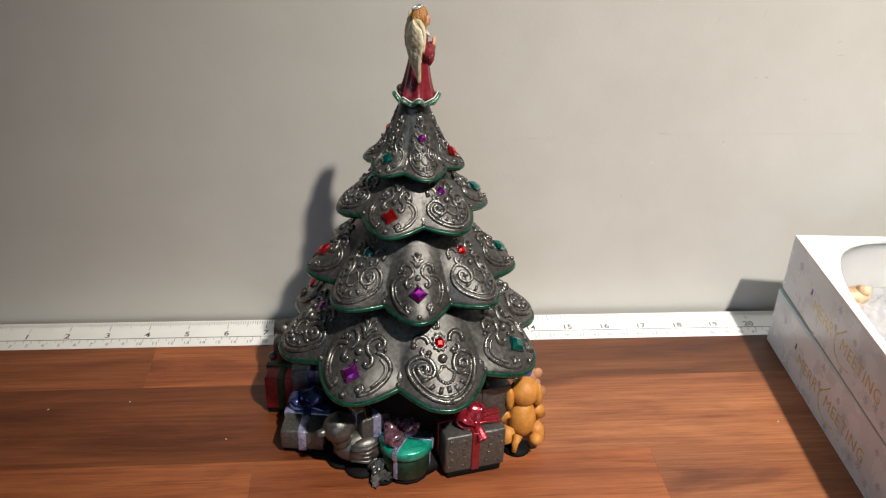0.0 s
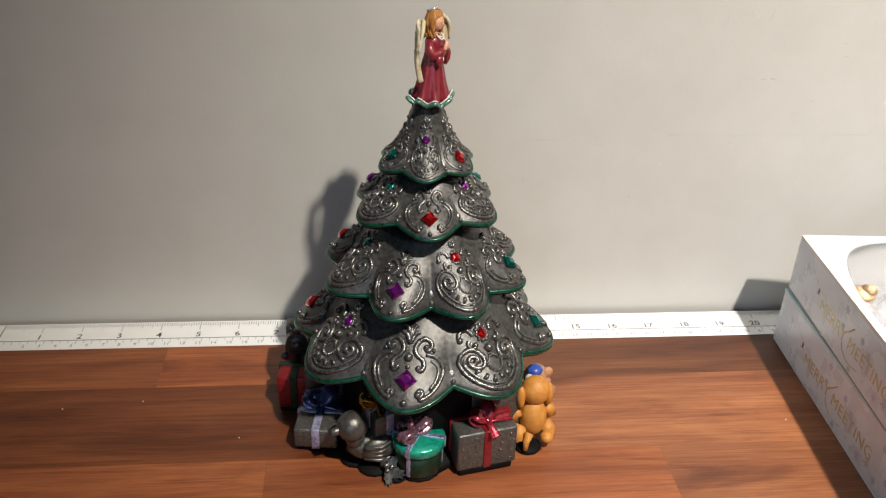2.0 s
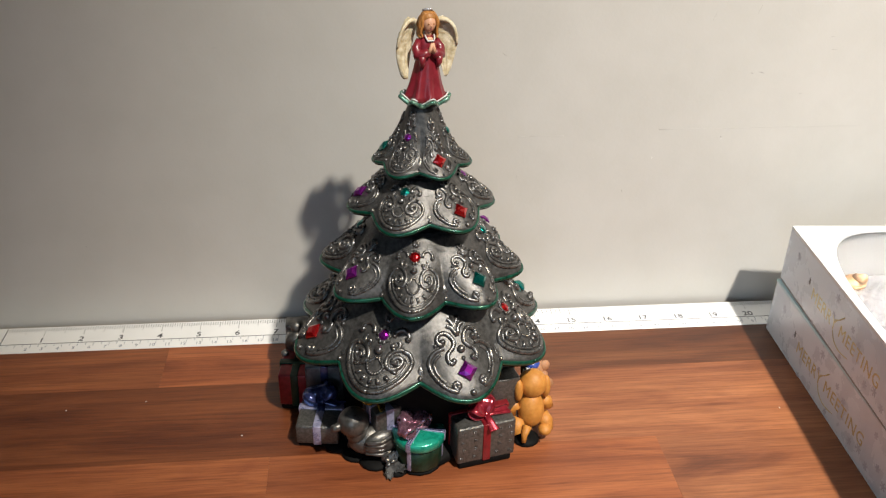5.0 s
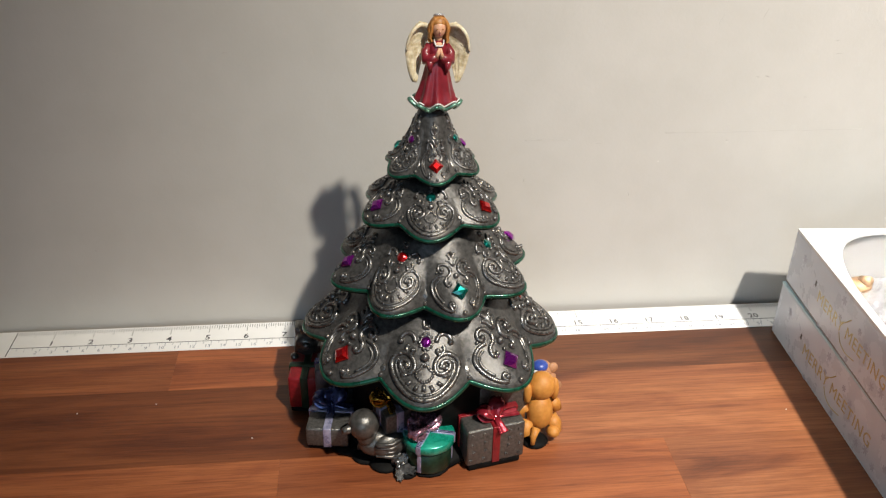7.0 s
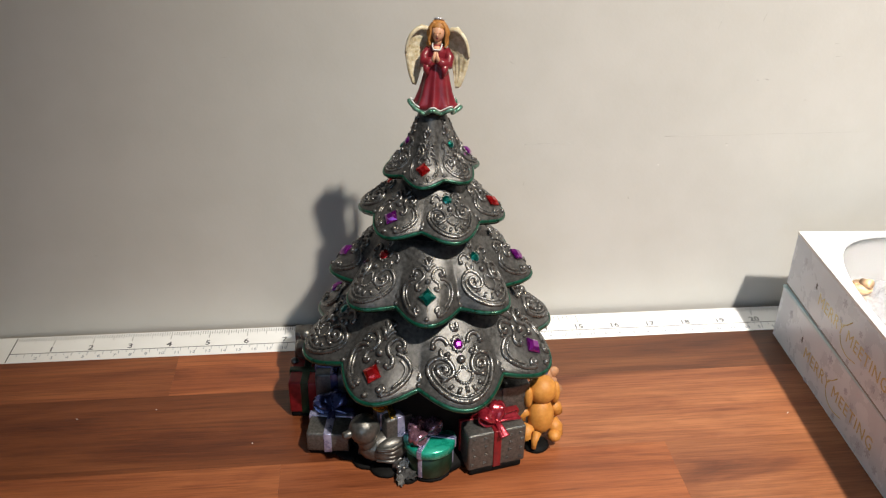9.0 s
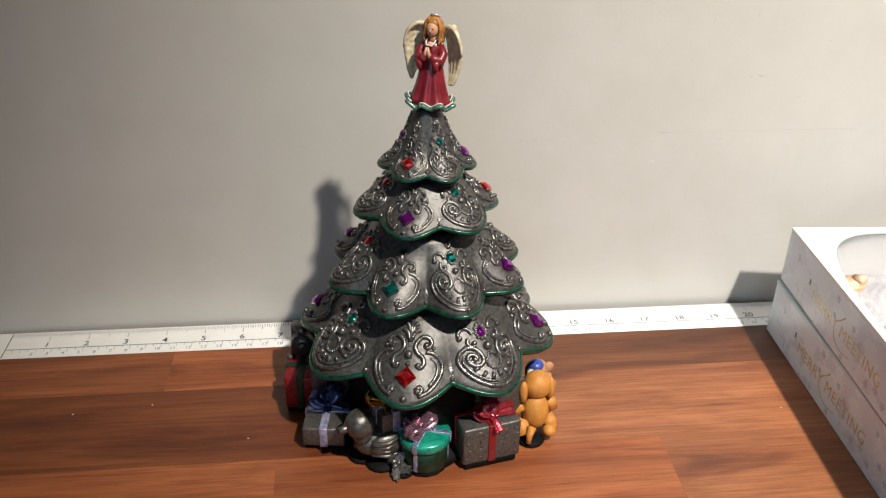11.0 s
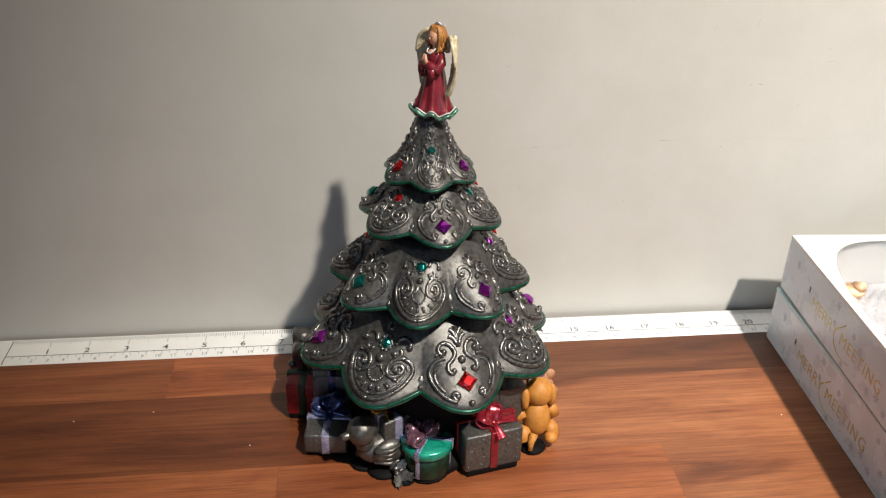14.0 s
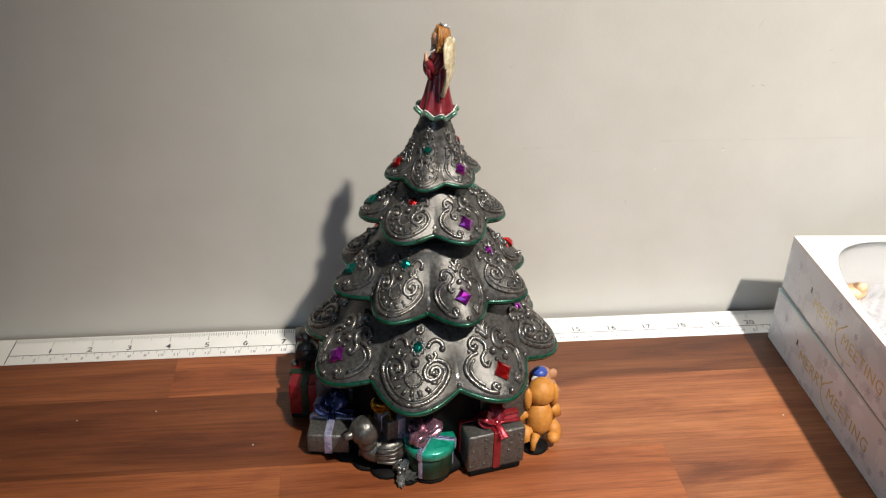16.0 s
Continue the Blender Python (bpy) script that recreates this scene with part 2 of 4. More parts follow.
def add_tube(bm, pts, r, sides=6, mat=0, taper=None):
    """A round tube along points; taper(k) scales the radius, k from 0 to 1."""
    pts = [Vector(p) for p in pts]
    rings, up = [], None
    for i, p in enumerate(pts):
        d = (pts[min(i + 1, len(pts) - 1)] - pts[max(i - 1, 0)]).normalized()
        if up is None:
            up = d.orthogonal().normalized()
        up = (up - d * up.dot(d)).normalized()
        side = d.cross(up)
        rr = r * (taper(i / (len(pts) - 1)) if taper else 1)
        rings.append([bm.verts.new(p + (up * math.cos(2 * math.pi * k / sides) + side * math.sin(2 * math.pi * k / sides)) * rr) for k in range(sides)])
    for a, b in zip(rings, rings[1:]):
        for k in range(sides):
            bm.faces.new((a[k], a[(k + 1) % sides], b[(k + 1) % sides], b[k])).material_index = mat
    for ring in (rings[0], rings[-1]):
        bm.faces.new(ring).material_index = mat


def add_lathe(bm, profile, n=32, mat=0, wave=None, close=True):
    """Turned form round z from (radius, height) rows; wave(angle, row) scales the radius."""
    rings = []
    for i, (r, z) in enumerate(profile):
        ring = []
        for k in range(n):
            a = 2 * math.pi * k / n
            s, dz = wave(a, i) if wave else (1, 0)
            ring.append(bm.verts.new((r * s * math.sin(a), -r * s * math.cos(a), z + dz)))
        rings.append(ring)
    for a, b in zip(rings, rings[1:]):
        for k in range(n):
            bm.faces.new((a[k], a[(k + 1) % n], b[(k + 1) % n], b[k])).material_index = mat
    if close:
        for ring in (rings[0], rings[-1]):
            bm.faces.new(ring).material_index = mat


def add_plate(bm, outline, z0, z1, mat=0):
    """A flat plate with the given outline between two heights."""
    lo, hi = [bm.verts.new((x, y, z0)) for x, y in outline], [bm.verts.new((x, y, z1)) for x, y in outline]
    n = len(outline)
    for k in range(n):
        bm.faces.new((lo[k], lo[(k + 1) % n], hi[(k + 1) % n], hi[k])).material_index = mat
    bm.faces.new(hi).material_index = mat
    bm.faces.new(lo[::-1]).material_index = mat


def lettering(body, size, material, parent, m, name="numeral", bold=0.0, spread=1.0):
    """A word in the built-in font, as a mesh lying in its own xy plane, centred."""
    cu = bpy.data.curves.new(name, "FONT")
    cu.body, cu.size, cu.align_x, cu.align_y, cu.extrude = body, size, "CENTER", "CENTER", 0.00005
    cu.resolution_u, cu.offset, cu.space_character = 3, bold, spread
    tmp = bpy.data.objects.new("tmp", cu)
    scene.collection.objects.link(tmp)
    me = bpy.data.meshes.new_from_object(tmp.evaluated_get(bpy.context.evaluated_depsgraph_get()))
    bpy.data.objects.remove(tmp)
    me.materials.clear()
    me.materials.append(material)
    return shared(name, me, parent, m)


# ---- the setting ----
def room():
    """Plain closed room: the worktop wall in front, the rest unseen around the camera."""
    def slab(name, lo, hi, mat, label):
        bm = bmesh.new()
        add_box(bm, lo, hi)
        return tagged(part(name, bm, mat, None, label, smooth=False), label, kind="structure")
    slab("wall_north", (-1.8, 0.003, -0.9), (2.4, 0.12, 1.5), WALL, "matt grey-beige painted wall with scuffs")
    slab("wall_west", (-1.92, -2.5, -0.9), (-1.8, 0.12, 1.5), WALL, "plain grey-beige painted side wall")
    slab("wall_east", (2.4, -2.5, -0.9), (2.52, 0.12, 1.5), WALL, "plain grey-beige painted side wall")
    slab("wall_south", (-1.92, -2.62, -0.9), (2.52, -2.5, 1.5), WALL, "plain grey-beige painted wall behind the camera")
    slab("ceiling", (-1.92, -2.62, 1.5), (2.52, 0.12, 1.6), PLASTER, "plain white painted ceiling")
    slab("wall_under_worktop", (-0.98, -0.60, -0.9), (1.88, 0.003, -0.038), WALL, "plain closed support under the worktop")
    slab("floor", (-1.92, -2.62, -1.0), (2.52, 0.12, -0.9), PLASTER, "plain pale floor below the worktop")


def wall_marks():
    wall = bpy.data.objects["wall_north"]
    bm = bmesh.new()
    rng = random.Random(4)
    # a faint long seam line, broken in two
    for x0, x1, z in ((0.338, 0.368, 0.1301), (0.430, 0.565, 0.1328)):
        n = 14
        pts = [(x0 + (x1 - x0) * k / n, 0.00312, z + rng.uniform(-0.0003, 0.0003)) for k in range(n + 1)]
        add_tube(bm, pts, 0.00022, 5)
    part("seam", bm, SEAM, wall, "faint horizontal crack in the paint")
    for x, z, dx, dz, r, mat in ((0.4916, 0.1700, 0.0034, -0.0010, 0.0008, SCUFF), (0.4853, 0.1697, 0.0022, -0.0004, 0.0007, SCUFF), (0.3475, 0.1303, 0.0028, 0.0001, 0.0005, SCUFF),
                                 (0.3271, 0.1839, 0.0026, -0.0018, 0.0007, SEAM), (0.4108, 0.0896, 0.0012, -0.0030, 0.0006, SCUFF), (0.4727, 0.1270, 0.0012, -0.0006, 0.0009, SCUFF),
                                 (0.4729, 0.1258, 0.0007, 0.0004, 0.0008, CHIP), (0.4282, 0.1130, 0.0006, 0.0004, 0.0010, CHIP), (0.4550, 0.2060, 0.0026, 0.0070, 0.0004, SEAM), (0.4827, 0.2097, 0.0024, 0.0065, 0.0006, SEAM),
                                 (0.5332, 0.1926, 0.0034, 0.0002, 0.0008, SEAM), (0.5360, 0.1843, 0.0040, 0.0003, 0.0008, SEAM), (0.5202, 0.1559, 0.0022, 0.0002, 0.0008, SEAM), (0.3391, 0.1022, 0.0003, 0.0022, 0.0005, SEAM),
                                 (0.3870, 0.1268, 0.0050, 0.0001, 0.0004, SEAM), (0.06, 0.06, 0.0005, 0.0005, 0.0008, SCUFF), (0.155, 0.19, 0.004, 0.0005, 0.0004, SEAM)):
        bm = bmesh.new()
        n = 5
        add_tube(bm, [(x - dx + 2 * dx * k / n, 0.003 + 0.72 * r, z - dz + 2 * dz * k / n + rng.uniform(-0.2, 0.2) * r) for k in range(n + 1)], r, 5, taper=lambda k: 0.35 + 2.4 * k * (1 - k))
        part("scuff", bm, mat, wall)


def worktop():
    """Block worktop of walnut staves, front to back, with staggered joints."""
    bm = bmesh.new()
    add_box(bm, (-1.0, -0.64, -0.038), (1.9, -0.001, -0.003))
    top = tagged(part("worktop", bm, WOOD, None, "", False), "oiled reddish walnut block worktop made of staves", "worktop")
    rng = random.Random(11)
    rows = [(-0.0700, -0.0012, [-1.0, -0.62, -0.255, 0.110, 0.305, 0.66, 1.1, 1.9]), (-0.1365, -0.0700, [-1.0, -0.43, -0.06, 0.335, 0.735, 1.2, 1.9]),
            (-0.2030, -0.1365, [-1.0, -0.58, -0.20, 0.182, 0.403, 0.80, 1.25, 1.9]), (-0.2695, -0.2030, [-1.0, -0.33, 0.05, 0.47, 0.9, 1.35, 1.9])]
    y = -0.2695
    while y > -0.63:
        rows.append((max(y - 0.0665, -0.64), y, [-1.0, -0.5 + rng.uniform(-0.2, 0.1), 0.0 + rng.uniform(-0.2, 0.2), 0.5 + rng.uniform(-0.2, 0.2), 1.0, 1.9]))
        y -= 0.0665
    for y0, y1, xs in rows:
        for a, b in zip(xs, xs[1:]):
            bm = bmesh.new()
            g = 0.00003
            add_box(bm, (a + g, y0 + g, -0.0032), (b - g, y1 - g, 0.0), 0.0)
            stave = part("stave", bm, WOOD, top, "", False)
            tone = {0.110: 1.34, 0.305: 0.52, -0.06: 0.62, -0.255: 0.96, 0.182: 1.12, -0.20: 1.22, 0.403: 1.04, 0.335: 1.16, 0.05: 0.84, 0.47: 0.90}.get(a, rng.uniform(0.85, 1.12))
            # cooler on the right, redder on the left: colour of the light painted in
            light_tint = 1.08 if a > 0.25 else 0.93
            stave.color = (tone, tone * (0.92 if tone < 0.7 else 0.98) * light_tint, tone * (0.84 if tone < 0.7 else 0.95) * light_tint * light_tint, 1)
    # tiny crumbs lying on the wood
    for x, yy in ((0.486, -0.118), (0.105, -0.083), (0.06, -0.088), (0.165, -0.118)):
        bm = bmesh.new()
        add_ball(bm, (x, yy, 0.0003), 0.00042, (1.3, 0.8, 0.7), 6)
        tagged(part("crumb", bm, WHITE), "tiny pale crumb lying on the worktop", "crumb", "crumbs on the worktop")


INCH = 0.0254


def tape_measure():
    bm = bmesh.new()
    add_box(bm, (-0.02, -0.0305, 0.0001), (0.86, -0.0018, 0.0007), 0.0002, segments=1)
    tape = tagged(part("tape_measure", bm, TAPE, None, "", False), "white flat tape measure with inch and centimetre scales along the wall", "tape measure")
    tape.matrix_basis = pose(0, 0.0022, 0, 0, 0, -0.28)
    bm = bmesh.new()
    z0, z1 = 0.0006, 0.00078

    def line(xa, xb, ya, yb):
        add_box(bm, (xa, ya, z0), (xb, yb, z1))
    line(0.0, 0.85, -0.0213, -0.0208)
    line(-0.0002, 0.0004, -0.0300, -0.0030)
    for k in range(16 * 33):
        x = k * INCH / 16
        ln = 0.0085 if k % 16 == 0 else 0.0062 if k % 8 == 0 else 0.0048 if k % 4 == 0 else 0.0036
        if k % 2 == 0 or x < 0.2 or 0.38 < x < 0.54:
            line(x - 0.00016, x + 0.00016, -0.0030 - ln, -0.0030)
    part("inch_scale", bm, INK, tape, "fine black inch scale", False)
    bm = bmesh.new()
    for k in range(1, 168):
        x = k * 0.005
        line(x - 0.00013, x + 0.00013, -0.0252 if k % 2 == 0 else -0.0240, -0.0213)
    part("centimetre_scale", bm, GREYINK, tape, "fine grey centimetre scale", False)
    for n in range(1, 33):
        lettering(str(n), 0.0072, INK, tape, pose(n * INCH - (0.0008 if n > 9 else 0), -0.0172, 0.0007), bold=0.00009)
    for n in range(2, 82):
        lettering(str(n), 0.0042, GREYINK, tape, pose(n * 0.01 - 0.002, -0.0268, 0.0007))


# ---- the rotating musical tree ----
CX, CY = 0.2690, -0.097


class Tier:
    """Surface of one bell-shaped tier with scalloped lobes; lobe 0 faces -y.

    section: (radius, height) rows down the middle of a lobe, from the neck to the tip of the rim."""
    def __init__(self, lobes, section, notch, point):
        self.lobes, self.notch, self.tip, self.neck, self.point = lobes, notch, section[-1], section[0], point
        self.lobe = math.pi / lobes
        self.rows = [Vector((r, z)) for r, z in section]
        self.marks = [0.0]
        for p, q in zip(self.rows, self.rows[1:]):
            self.marks.append(self.marks[-1] + (q - p).length)
        self.length = self.marks[-1]
        self.marks = [m / self.length for m in self.marks]
        self.half = notch[0] * math.sin(self.lobe)

    def section(self, s):
        """Smooth curve through the section's rows."""
        i = max(0, min(len(self.rows) - 2, sum(1 for m in self.marks[1:] if m <= s)))
        t = (s - self.marks[i]) / (self.marks[i + 1] - self.marks[i])
        p, q = self.rows[i], self.rows[i + 1]
        before = self.rows[i - 1] if i else p * 2 - q
        after = self.rows[i + 2] if i + 2 < len(self.rows) else q * 2 - p
        m0, m1 = (q - before) * 0.5, (after - p) * 0.5
        return p * (2 * t ** 3 - 3 * t * t + 1) + m0 * (t ** 3 - 2 * t * t + t) + q * (3 * t * t - 2 * t ** 3) + m1 * (t ** 3 - t * t)

    def at(self, a, s, lift=0.0):
        """Point at angle a, s from 0 (neck) to 1 (rim), lifted off the surface."""
        p = self.raw(a, s)
        if lift:
            e = 1e-3
            n = (self.raw(a + e, s) - self.raw(a - e, s)).cross(self.raw(a, s + e) - self.raw(a, s - e)).normalized()
            if n.z < 0:
                n = -n
            p = p + n * lift
        return p

    def raw(self, a, s):
        k = abs(((a + self.lobe) % (2 * self.lobe)) - self.lobe) / self.lobe
        c = self.point * math.cos(math.pi / 2 * k) + (1 - self.point) * (0.5 + 0.5 * math.cos(math.pi * k))
        r, z = self.section(s)
        # the valleys between the lobes deepen towards the rim; the lobes swell like pillows
        g = max(0.0, s) ** 1.5
        r += (self.notch[0] - self.tip[0]) * (1 - c) * g
        z += (self.notch[1] - self.tip[1]) * (1 - c) * g
        b = 0.085 * self.half * c * math.sin(math.pi * min(1.0, max(0.0, s)) ** 2.2)
        return Vector(((r + 0.7 * b) * math.sin(a), -(r + 0.7 * b) * math.cos(a), z + 0.7 * b))


def gem_mesh(kind, size):
    """Faceted stone: a square with cut shoulders and table, or a round brilliant."""
    n = 4 if kind == "square" else 8
    bm = bmesh.new()
    girdle = [bm.verts.new((size * math.cos(2 * math.pi * k / n), size * math.sin(2 * math.pi * k / n), 0)) for k in range(n)]
    edge = [bm.verts.new((v.co.x, v.co.y, size * 0.16)) for v in girdle]
    mids = [bm.verts.new((size * (0.62 if n == 4 else 0.80) * math.cos(2 * math.pi * (k + 0.5) / n), size * (0.62 if n == 4 else 0.80) * math.sin(2 * math.pi * (k + 0.5) / n), size * 0.30)) for k in range(n)]
    table = [bm.verts.new((size * 0.46 * math.cos(2 * math.pi * k / n), size * 0.46 * math.sin(2 * math.pi * k / n), size * (0.50 + 0.03 * (k % 2)))) for k in range(n)]
    for k in range(n):
        j = (k + 1) % n
        bm.faces.new((girdle[k], girdle[j], edge[j], edge[k]))
        bm.faces.new((edge[k], edge[j], mids[k]))
        bm.faces.new((edge[k], mids[k], table[k]))
        bm.faces.new((mids[k], edge[j], table[j]))
        bm.faces.new((mids[k], table[j], table[k]))
    bm.faces.new(table)
    bm.faces.new(girdle[::-1])
    return bm


def flowing(pts, n=4):
    """A smooth line through points in the plane."""
    out = []
    for i in range(len(pts) - 1):
        p0, p1, p2, p3 = (Vector(pts[max(0, min(len(pts) - 1, j))]) for j in (i - 1, i, i + 1, i + 2))
        for k in range(n):
            t = k / n
            out.append(tuple(0.5 * (2 * p1 + (p2 - p0) * t + (2 * p0 - 5 * p1 + 4 * p2 - p3) * t * t + (3 * p1 - p0 - 3 * p2 + p3) * t ** 3)))
    return out + [tuple(pts[-1])]


def scroll_curves(kind):
    """Relief of a lobe in units of its half width: x across, y down from the stone. Lines, balls."""
    lines, balls = [], []
    if kind == "fan":
        for m in (-1, 1):
            # heart-shaped medallion: from its foot round the side and over the top into a spiral
            side = flowing([(0, 1.38), (m * 0.32, 1.33), (m * 0.63, 1.16), (m * 0.82, 0.92), (m * 0.86, 0.70), (m * 0.79, 0.50), (m * 0.64, 0.38)])
            curl = []
            for k in range(30):
                t, q = math.radians(-58 - 17.5 * k), 0.32 - 0.25 * (k / 29) ** 0.75
                curl.append((m * (0.47 + q * math.cos(t)), 0.63 + q * math.sin(t)))
            lines.append((side + curl, 0.058))
            lines.append((flowing([(0, 1.25), (m * 0.28, 1.20), (m * 0.54, 1.05), (m * 0.70, 0.86), (m * 0.745, 0.70), (m * 0.69, 0.56)]), 0.036))
            balls.append((m * 0.45, 0.64, 0.075))
            # leafy S curls on both sides of the round stone
            lines.append((flowing([(m * 0.74, 0.10), (m * 0.72, -0.06), (m * 0.56, -0.16), (m * 0.38, -0.12), (m * 0.30, 0.00)]), 0.056))
            lines.append((flowing([(m * 0.30, 0.20), (m * 0.36, 0.32), (m * 0.48, 0.30), (m * 0.52, 0.20), (m * 0.47, 0.12)]), 0.052))
            balls += [(m * 0.72, 0.08, 0.075), (m * 0.33, 0.24, 0.070)]
            lines.append((flowing([(m * 0.05, 0.52), (m * 0.10, 0.62), (m * 0.20, 0.71)]), 0.034))
            lines.append((flowing([(m * 0.03, -0.30), (m * 0.10, -0.40), (m * 0.09, -0.50)]), 0.045))
        for k in range(11):
            t = math.radians(8 + 164 * k / 10)
            balls.append((0.20 * math.cos(t), 0.72 + 0.22 * math.sin(t), 0.042))
        for k in range(9):
            t = math.radians(6 + 168 * k / 8)
            q = 0.34 + 0.12 * abs(math.cos(t))
            lines.append(([(q * math.cos(t), 0.66 + q * math.sin(t)), ((q + 0.08) * math.cos(t), 0.66 + (q + 0.08) * math.sin(t)), ((q + 0.16) * math.cos(t), 0.66 + (q + 0.16) * math.sin(t))], 0.050))
        balls += [(0, 0.37, 0.105), (0, 0.55, 0.045), (0, -0.34, 0.06)]
        for k in range(10):
            t = math.radians(36 * k)
            balls.append((0.185 * math.cos(t), 0.185 * math.sin(t), 0.045))
        lines.append(([(0.155 * math.cos(2 * math.pi * k / 20), 0.155 * math.sin(2 * math.pi * k / 20)) for k in range(21)], 0.036))
    else:
        for m in (-1, 1):
            # crescent that cups the stone, with a curl at its foot
            lines.append((flowing([(m * 0.22, 0.30), (m * 0.30, 0.23), (m * 0.36, 0.32), (m * 0.30, 0.44), (m * 0.54, 0.40), (m * 0.76, 0.20), (m * 0.85, -0.04), (m * 0.80, -0.28), (m * 0.64, -0.46), (m * 0.44, -0.54)]), 0.054))
            lines.append((flowing([(m * 0.50, 0.29), (m * 0.66, 0.14), (m * 0.73, -0.05), (m * 0.69, -0.24), (m * 0.56, -0.38)]), 0.036))
            # S scroll above the stone
            lines.append((flowing([(m * 0.24, -0.26), (m * 0.30, -0.20), (m * 0.38, -0.27), (m * 0.36, -0.42), (m * 0.22, -0.54), (m * 0.15, -0.68), (m * 0.24, -0.84), (m * 0.42, -0.90), (m * 0.58, -0.82), (m * 0.60, -0.68), (m * 0.50, -0.62), (m * 0.43, -0.68)]), 0.058))
            balls += [(m * 0.25, -0.26, 0.07), (m * 0.46, -0.69, 0.075), (m * 0.26, 0.32, 0.075), (m * 0.66, -0.58, 0.05)]
            # palmette leaves
            lines.append((flowing([(m * 0.03, -0.86), (m * 0.12, -1.00), (m * 0.26, -1.06)]), 0.058))
            lines.append((flowing([(m * 0.02, -0.98), (m * 0.09, -1.14), (m * 0.20, -1.22)]), 0.052))
        balls += [(0, -0.50, 0.095), (0, -0.30, 0.055), (0, 0.47, 0.075)]
        lines.append(([(0, -0.80), (0, -1.05), (0, -1.28)], 0.058))
    return lines, balls


def make_tier(tree, name, tier, scale, stones, square_at, round_at, colours):
    """One turning tier with its green rim, relief scrolls, beads and stones.

    square_at, round_at: where along the section, in rows, the stones sit; colours: the stones in order."""
    n, rows = tier.lobes * 32, 18
    bm = bmesh.new()
    grid = [[bm.verts.new(tier.at(2 * math.pi * k / n, j / (rows - 1))) for k in range(n)] for j in range(rows)]
    drop = 0.0032 * scale
    low, deep = [], []
    for k in range(n):
        v = grid[-1][k].co
        q = Vector((v.x, v.y, 0)).normalized()
        low.append(bm.verts.new((v.x - q.x * 0.0012 * scale, v.y - q.y * 0.0012 * scale, v.z - drop)))
        deep.append(bm.verts.new(Vector((0, 0, tier.notch[1] - 0.001)) + q * tier.neck[0] * 0.92))
    grid += [low, deep]
    # lip and underside near-black: the shade below the tier painted in
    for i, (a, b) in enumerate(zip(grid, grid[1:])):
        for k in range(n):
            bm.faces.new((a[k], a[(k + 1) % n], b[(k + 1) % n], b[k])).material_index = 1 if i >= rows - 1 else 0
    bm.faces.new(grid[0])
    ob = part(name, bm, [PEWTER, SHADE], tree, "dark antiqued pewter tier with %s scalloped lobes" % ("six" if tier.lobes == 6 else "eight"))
    # rim bead
    bm = bmesh.new()
    pts = [tier.at(2 * math.pi * k / n, 1.0) + Vector((0, 0, -0.0008 * scale)) for k in range(n)]
    rings = []
    for k, p in enumerate(pts):
        d = (pts[(k + 1) % n] - pts[k - 1]).normalized()
        q = d.cross(Vector((0, 0, 1))).normalized()
        u = q.cross(d)
        rings.append([bm.verts.new(p + (q * math.cos(t) * 0.9 + u * math.sin(t) * 1.35) * 0.00092 * scale) for t in [2 * math.pi * j / 8 for j in range(8)]])
    for k in range(n):
        for j in range(8):
            bm.faces.new((rings[k][j], rings[k][(j + 1) % 8], rings[(k + 1) % n][(j + 1) % 8], rings[(k + 1) % n][j]))
    part("rim", bm, GREEN, ob, "metallic green rim")
    half = tier.half
    for kind in ("square", "fan"):
        lines, balls = scroll_curves(kind)
        stone_s = tier.marks[square_at if kind == "square" else round_at]
        room_below = (1 - stone_s) * tier.length / half
        below = (room_below - 0.13) / (0.50 if kind == "square" else 1.42)
        above = 1.18 if tier.lobes == 6 and scale < 0.8 else 1.0

        def put(x, y, lift):
            s = min(0.975, max(0.02, stone_s + y * (below if y > 0 else above) * half / tier.length))
            r = tier.section(s)[0] + (tier.notch[0] - tier.tip[0]) * 0.4 * s ** 1.5
            return tier.at(x * min(half / r, 0.93 * tier.lobe), s, lift)
        if name == "top_tier":
            # the slender top tier carries its sprigs up to the neck
            y0 = -1.28 if kind == "square" else -0.48
            for m in (-1, 1):
                lines.append((flowing([(m * 0.03, y0), (m * 0.22, y0 - 0.06), (m * 0.34, y0 - 0.22), (m * 0.24, y0 - 0.34), (m * 0.14, y0 - 0.26)]), 0.055))
                balls += [(m * 0.20, y0 - 0.27, 0.075), (m * 0.55, y0 + 0.3, 0.08)]
            lines.append(([(0, y0), (0, y0 - 0.3), (0, y0 - 0.5)], 0.055))
            if kind == "fan":
                for m in (-1, 1):
                    lines.append((flowing([(m * 0.04, y0 - 0.36), (m * 0.20, y0 - 0.42), (m * 0.30, y0 - 0.56)]), 0.055))
                    lines.append((flowing([(m * 0.75, 0.42), (m * 0.60, 0.20), (m * 0.66, -0.06), (m * 0.50, -0.20)]), 0.055))
                    balls += [(m * 0.50, -0.20, 0.08), (m * 0.42, -0.52, 0.075)]
        bm = bmesh.new()
        low_y = -(stone_s - 0.03) * tier.length / half / above
        for line, w in lines:
            if min(y for x, y in line) > low_y:
                add_tube(bm, [put(x, y, 0.25 * w * half) for x, y in line], w * half, 7)
        for x, y, r in balls:
            if y > low_y:
                add_ball(bm, put(x, y, 0.3 * r * half), r * half, (1, 1, 1), 10)
        me = mesh_of("scrollwork", bm, BRIGHT)
        p, e = put(0, 0, 0.0), 0.02
